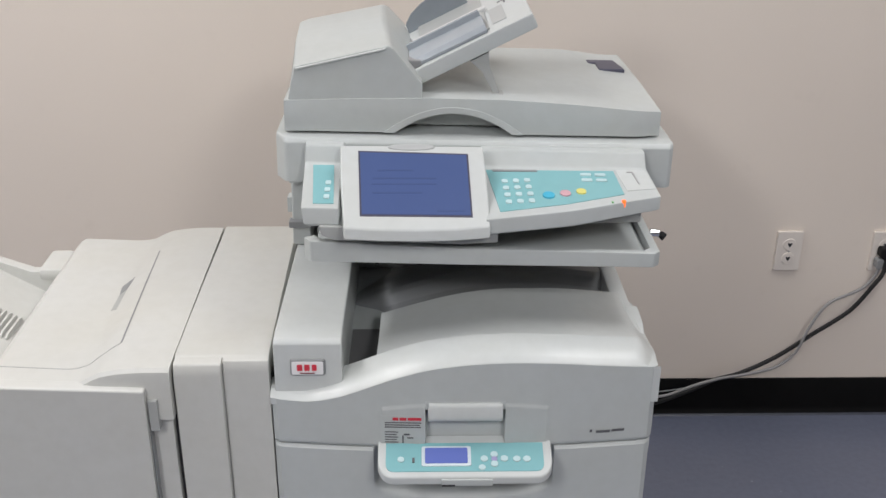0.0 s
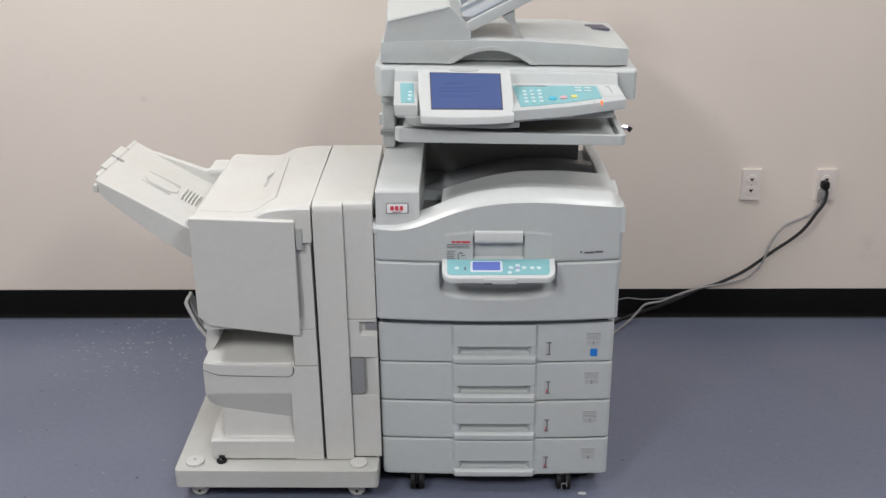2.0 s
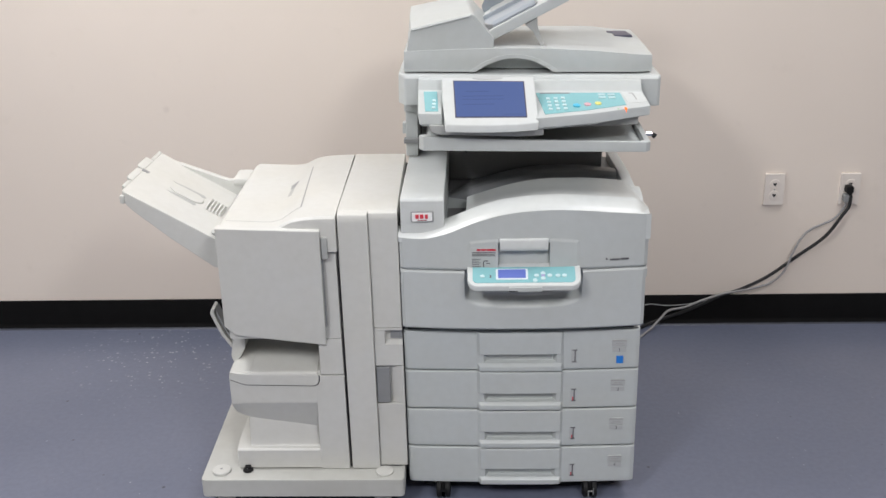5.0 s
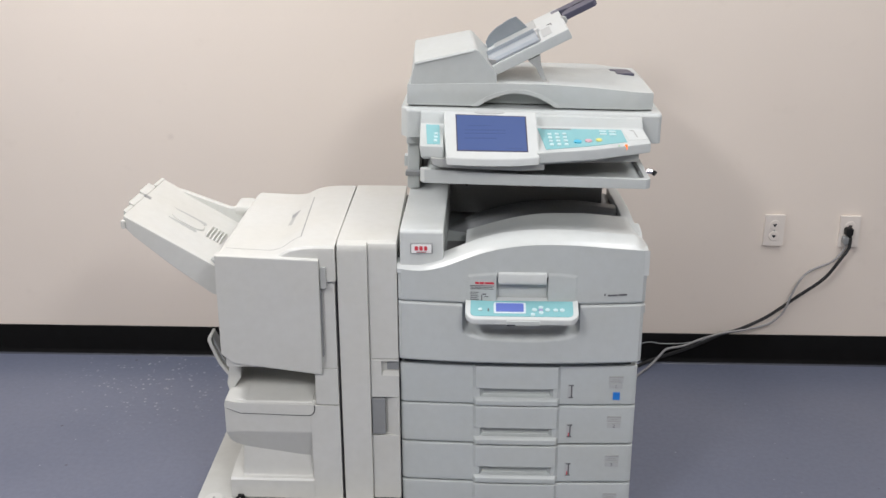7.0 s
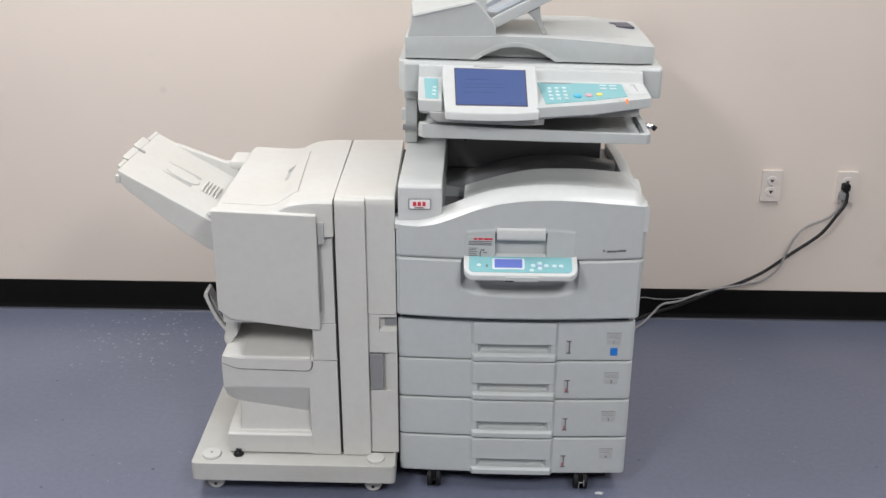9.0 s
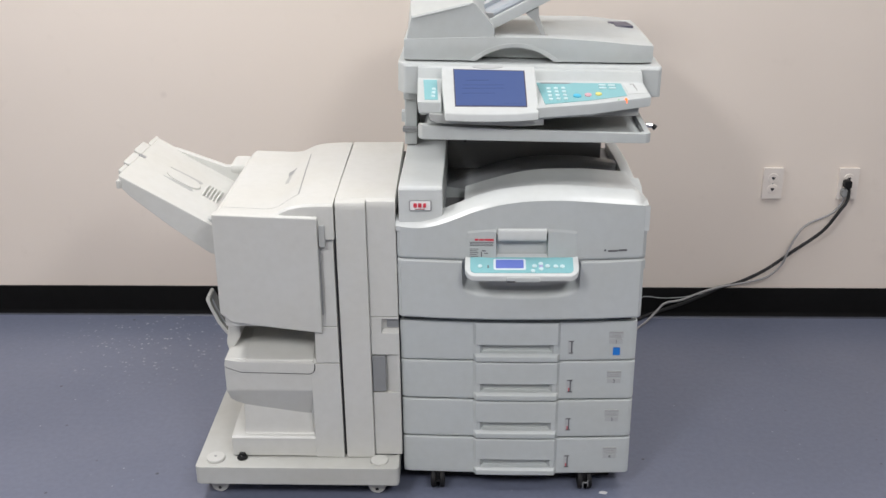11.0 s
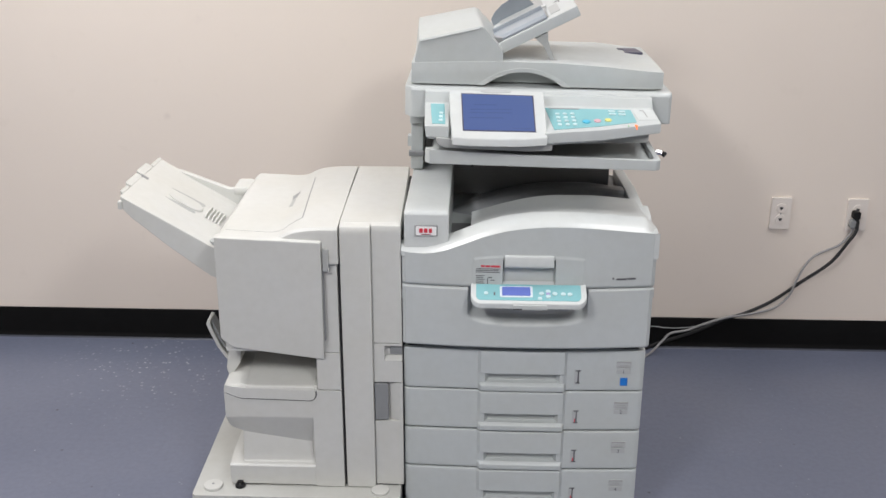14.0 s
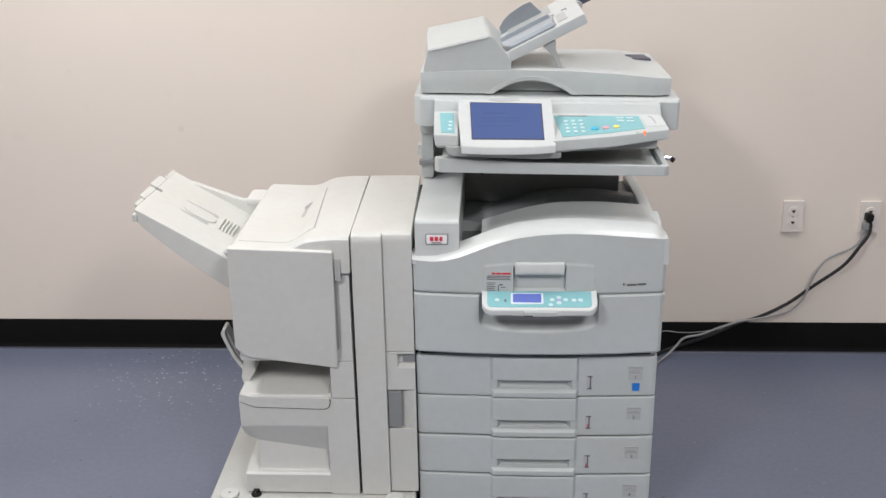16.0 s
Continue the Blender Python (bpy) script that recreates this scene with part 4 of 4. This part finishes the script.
part("hood_ear", joined(box(-0.500, -0.452, 0.38, 0.48, 0.780, 0.806, 0.009)), IVORY, finisher)
part("housing", box(-0.452, -0.1615, -0.040, 0.488, 0.500, 0.780, 0.003), IVORY, finisher)
part("side_post", box(-0.2225, -0.1615, -0.0405, 0.485, 0.3950, 0.4995, 0.002), IVORY, finisher)
part("rear_panel", box(-0.452, -0.2225, 0.18, 0.485, 0.3985, 0.4995, 0.002), IVORY, finisher)
door = part("front_door", loft([
    [(-0.455, -0.063, 0.814), (-0.196, -0.063, 0.804), (-0.198, -0.063, 0.538), (-0.201, -0.048, 0.484), (-0.432, -0.048, 0.514), (-0.457, -0.063, 0.546)],
    [(-0.455, -0.040, 0.817), (-0.196, -0.040, 0.807), (-0.198, -0.040, 0.538), (-0.201, -0.040, 0.484), (-0.432, -0.040, 0.514), (-0.457, -0.040, 0.546)],
], 0.003, 2), IVORY, finisher, "front door with a slanting lower edge", 10)
part("door_handle", joined(box(-0.194, -0.179, -0.058, -0.040, 0.727, 0.784, 0.002), box(-0.1815, -0.165, -0.0425, -0.0395, 0.738, 0.784, 0.001)), PALE, finisher, "grey door catch")
part("door_edge", box(-0.1965, -0.194, -0.055, -0.041, 0.54, 0.724, 0), GREY, finisher)
part("side_slot", box(-0.4560, -0.4515, -0.045, -0.030, 0.705, 0.745, 0), DARK, finisher)

# lower stacker with its concave front
def shelf_face(drop):
    """The shelf's front outline: a straight top, a round corner, a lower edge that falls slightly; drop lowers that edge."""
    arc = [(-0.245 + (0.017 + drop) * math.cos(radians(a)), 0.381 + (0.017 + drop) * math.sin(radians(a))) for a in (0, -22, -45, -68, -90)]
    return [(-0.465, 0.384 - drop), (-0.463, 0.406), (-0.440, 0.4015), (-0.411, 0.399), (-0.228 + drop, 0.3965)] + arc + [(-0.425, 0.368 - drop)]


part("shelf", prism(shelf_face(0.0), "y", -0.0445, 0.10, 0.002), IVORY, finisher)
part("shelf_seam", prism([(x, min(z, 0.392)) for x, z in shelf_face(0.0022)], "y", -0.0418, -0.030, 0), DARK, finisher, "dark seam round the shelf")
part("shelf_pad", prism([(-0.0435, 0.3960), (-0.0425, 0.4020), (-0.036, 0.4050), (0.03, 0.4165), (0.15, 0.4335), (0.15, 0.3960)], "x", -0.408, -0.2315, 0.002), IVORY, finisher)
part("shelf_bed", prism([(-0.04, 0.390), (-0.035, 0.404), (0.03, 0.412), (0.15, 0.429), (0.18, 0.425), (0.18, 0.39)], "x", -0.460, -0.2235, 0.003), IVORY, finisher)
part("shelf_flap", prism([(-0.462, 0.39), (-0.430, 0.44), (-0.425, 0.50), (-0.455, 0.50), (-0.470, 0.42)], "y", 0.02, 0.14, 0.004), IVORY, finisher)


def hollow_top(x, low):
    return [(x, -0.0405, 0.3925), (x, -0.0405, 0.316), (x, -0.039, 0.308), (x, -0.006, low), (x, 0.40, low), (x, 0.40, 0.3925)]


part("stacker", loft([hollow_top(-0.466, 0.268), hollow_top(-0.452, 0.258), hollow_top(-0.423, 0.248), hollow_top(-0.2375, 0.214)], 0.0), IVORY, finisher, sharp=15)
part("stacker_column", box(-0.2376, -0.1615, -0.0405, 0.485, 0.107, 0.3925, 0.0004, 1), IVORY, finisher)
part("stacker_back", prism([(-0.030, 0.167), (-0.024, 0.173), (-0.016, 0.195), (-0.004, 0.262), (0.05, 0.270), (0.40, 0.270), (0.40, 0.167)], "x", -0.432, -0.2375, 0.002, 2), IVORY, finisher)
part("recess_jamb", prism([(-0.2372, -0.0395), (-0.2372, 0.0), (-0.250, 0.0), (-0.246, -0.014), (-0.241, -0.026)], "z", 0.168, 0.306, 0), IVORY, finisher)
part("stacker_ledge", prism([(-0.0405, 0.110), (-0.0405, 0.164), (-0.036, 0.169), (0.02, 0.176), (0.30, 0.176), (0.30, 0.110)], "x", -0.466, -0.2375, 0.0015), IVORY, finisher)

# output tray on the far side
RAMP = lambda x: 0.744 + (-0.482 - x) * 0.591


def tray_wedge():
    prof = [(-0.714, RAMP(-0.714) - 0.032), (-0.714, RAMP(-0.714)), (-0.47, RAMP(-0.47)), (-0.462, 0.655), (-0.50, 0.668), (-0.60, 0.745), (-0.69, 0.822)]
    return prof


out_tray = part("output_tray", prism(tray_wedge(), "y", 0.048, 0.402, 0.004), IVORY, finisher, "sloping ivory paper output tray")


def on_ramp(x0, x1, y0, y1, lift, thick=0.004, r=0.006):
    poly = rounded(x0, x1, y0, y1, min(r, (x1 - x0) / 2.2, (y1 - y0) / 2.2), 4)
    return loft([[(x, y, RAMP(x) + lift) for x, y in poly], [(x, y, RAMP(x) + lift - thick) for x, y in poly]])


def tapered(x0, x1, y0, y1):
    """A flat patch for a groove's shade, running out to a point up the ramp."""
    poly = [(x0, (y0 + y1) / 2), (x0 + 0.35 * (x1 - x0), y0 + 0.003), (x1, y0), (x1 + 0.004, (y0 + y1) / 2), (x1, y1), (x0 + 0.35 * (x1 - x0), y1 - 0.003)]
    return loft([[(x, y, RAMP(x) + o) for x, y in poly] for o in (0.0008, -0.003)])


part("rear_rail", prism([(-0.690, RAMP(-0.690) - 0.01), (-0.660, RAMP(-0.660) + 0.001), (-0.526, 0.800), (-0.490, 0.802), (-0.475, 0.70), (-0.50, 0.69)], "y", 0.384, 0.408, 0.003), IVORY, out_tray)
part("end_notch", on_ramp(-0.716, -0.699, 0.222, 0.237, 0.001, 0.004, 0.002), GREY, out_tray, "dark slot near the tray end")
# pale grey patches beside the tongue carry the shade of its grooves
part("ramp_groove", tapered(-0.642, -0.570, 0.174, 0.190), PALE, out_tray, "flat grey patch painted as the shade of a shallow groove")
part("ramp_tongue", bevelled(on_ramp(-0.640, -0.556, 0.190, 0.246, 0.0045, 0.008, 0.026), 0.002, 2), IVORY, out_tray)
part("ramp_groove", tapered(-0.644, -0.562, 0.246, 0.263), PALE, out_tray, "flat grey patch painted as the shade of a shallow groove")
for k in range(5):
    x0 = -0.544 + 0.0085 * k
    part("stopper_rib", prism([(0.184, RAMP(x0) - 0.004), (0.184, RAMP(x0) + 0.003), (0.196, RAMP(x0) + 0.0065), (0.252, RAMP(x0) + 0.0065), (0.262, RAMP(x0) + 0.003), (0.262, RAMP(x0) - 0.004)], "x", x0, x0 + 0.0045, 0.001), IVORY, out_tray)
part("end_tab", box(-0.7200, -0.708, 0.041, 0.070, 0.846, 0.868, 0.004), IVORY, out_tray)
for ly0, ly1, reach in ((0.076, 0.130, -0.722), (0.137, 0.228, -0.729), (0.238, 0.322, -0.733), (0.326, 0.404, -0.722)):
    part("end_lip", bevelled(on_ramp(reach, -0.7135, ly0, ly1, 0.0, 0.026, 0.006), 0.0015), IVORY, out_tray)
part("corner_tab", cylinder((-0.487, 0.075, RAMP(-0.487) + 0.0), (-0.487, 0.075, RAMP(-0.487) + 0.012), 0.016, b=0.003), PALE, out_tray)
flap = part("side_flap", prism([(-0.518, 0.540), (-0.512, 0.521), (-0.493, 0.473), (-0.474, 0.444), (-0.457, 0.422), (-0.450, 0.427), (-0.467, 0.451), (-0.485, 0.479), (-0.503, 0.525), (-0.507, 0.541), (-0.504, 0.551), (-0.512, 0.554)], "y", 0.035, 0.085, 0.002), IVORY, finisher, "pale curved side flap")
part("flap_lining", prism([(-0.503, 0.549), (-0.501, 0.527), (-0.482, 0.481), (-0.464, 0.455), (-0.460, 0.458), (-0.478, 0.485), (-0.493, 0.525)], "y", 0.040, 0.082, 0.001), GREY, flap, "grey inner face of the flap")
part("flap_link", prism([(-0.468, 0.425), (-0.446, 0.462), (-0.440, 0.462), (-0.440, 0.450), (-0.460, 0.421)], "y", 0.045, 0.075, 0.001), GREY, flap)


# the finisher's sides run slightly askew, away from the printer towards the back
for ob in finisher.children_recursive:
    if ob is not out_tray and ob.parent is not out_tray:
        for vert in ob.data.vertices:
            vert.co.x -= 0.031 * max(vert.co.y + ORIGIN[ob.name].y + 0.03, 0.0)


# ---- wall outlets and cables ----
def outlet(x, z, label):
    t = thing("wall_outlet", (x, WALL_Y, z), label, "outlet", "outlets on the wall")
    y = WALL_Y
    part("cover_plate", prism(rounded(x - 0.035, x + 0.035, z - 0.0575, z + 0.0575, 0.003, 3), "y", y - 0.010, y, 0.0015), OUTLET_WHITE, t)
    for dz in (0.0205, -0.0205):
        face = part("receptacle", cylinder((x, y - 0.0125, z + dz), (x, y - 0.009, z + dz), 0.0168, 0.0175, n=28, b=0.0006), OUTLET_WHITE, t)
        hole = prism([(x + 0.8 * u, z + dz + 0.8 * w) for u, w in ((-0.0078, 0.0055), (-0.0078, 0.0015), (-0.001, -0.0085), (0.001, -0.0085), (0.0078, 0.0015), (0.0078, 0.0055), (0.004, 0.0065), (0.0, 0.0048), (-0.004, 0.0065))], "y", y - 0.0132, y - 0.012, 0)
        part("socket_hole", hole, DARK, face, "dark socket slots")
    part("screw", cylinder((x, y - 0.0112, z), (x, y - 0.009, z), 0.003, n=10), PALE, t)
    return t


outlet(1.2475, 0.5215, "white duplex wall outlet, empty, on the beige wall")
outlet(1.513, 0.5195, "white duplex wall outlet with cords plugged in")

cord = thing("power_cord", (1.3, 1.05, 0.0), "black power cord sagging from the outlet to the floor", "power cord")
part("plug", joined(prism(rounded(1.491, 1.517, 0.512, 0.540, 0.007), "y", 1.054, 1.0825, 0.004), cylinder((1.508, 1.064, 0.520), (1.508, 1.064, 0.490), 0.008, 0.006)), BLACK, cord, "black moulded plug")
part("cable", tube([(1.510, 1.060, 0.505), (1.506, 1.054, 0.468), (1.484, 1.052, 0.430), (1.434, 1.056, 0.351), (1.343, 1.062, 0.273), (1.251, 1.07, 0.194), (1.154, 1.07, 0.142), (1.09, 1.076, 0.118), (1.03, 1.078, 0.085), (0.95, 1.076, 0.05), (0.84, 1.068, 0.012), (0.74, 0.98, 0.006), (0.62, 0.80, 0.006), (0.56, 0.62, 0.006)], 0.0060), CABLE_BLACK, cord)
cord2 = thing("grey_cord", (1.2, 1.05, 0.0), "grey power cord hanging loosely from the outlet", "power cord")
part("plug", joined(prism(rounded(1.486, 1.516, 0.478, 0.508, 0.008), "y", 1.058, 1.0825, 0.004)), GREY, cord2, "grey moulded plug")
part("cable", tube([(1.499, 1.068, 0.490), (1.494, 1.070, 0.455), (1.462, 1.070, 0.413), (1.387, 1.068, 0.376), (1.352, 1.06, 0.343), (1.328, 1.06, 0.288), (1.306, 1.06, 0.221), (1.271, 1.06, 0.180), (1.232, 1.06, 0.160), (1.152, 1.062, 0.140), (1.091, 1.06, 0.130), (1.02, 1.063, 0.104), (0.955, 1.064, 0.075), (0.895, 1.06, 0.063), (0.862, 1.045, 0.036), (0.825, 1.015, 0.012), (0.79, 0.975, 0.006), (0.74, 0.90, 0.006), (0.66, 0.76, 0.006), (0.58, 0.66, 0.006)], 0.0042), CABLE_GREY, cord2)

solid("paper_scrap", prism([(0.531, -0.044), (0.550, -0.047), (0.555, -0.038), (0.543, -0.034), (0.533, -0.036)], "z", 0.0, 0.0012, 0), LABEL_WHITE, "tiny white paper scrap on the floor by the caster", "paper scrap")

thin = thing("thin_cable", (0.85, 1.07, 0.0), "thin dark cable running along the black baseboard", "cable")
part("cable", tube([(0.56, 0.70, 0.003), (0.66, 0.90, 0.02), (0.76, 1.04, 0.066), (0.82, 1.080, 0.080), (0.88, 1.081, 0.075), (0.95, 1.081, 0.077), (1.03, 1.081, 0.092), (1.08, 1.081, 0.104)], 0.0018, 6), GREY, thin)
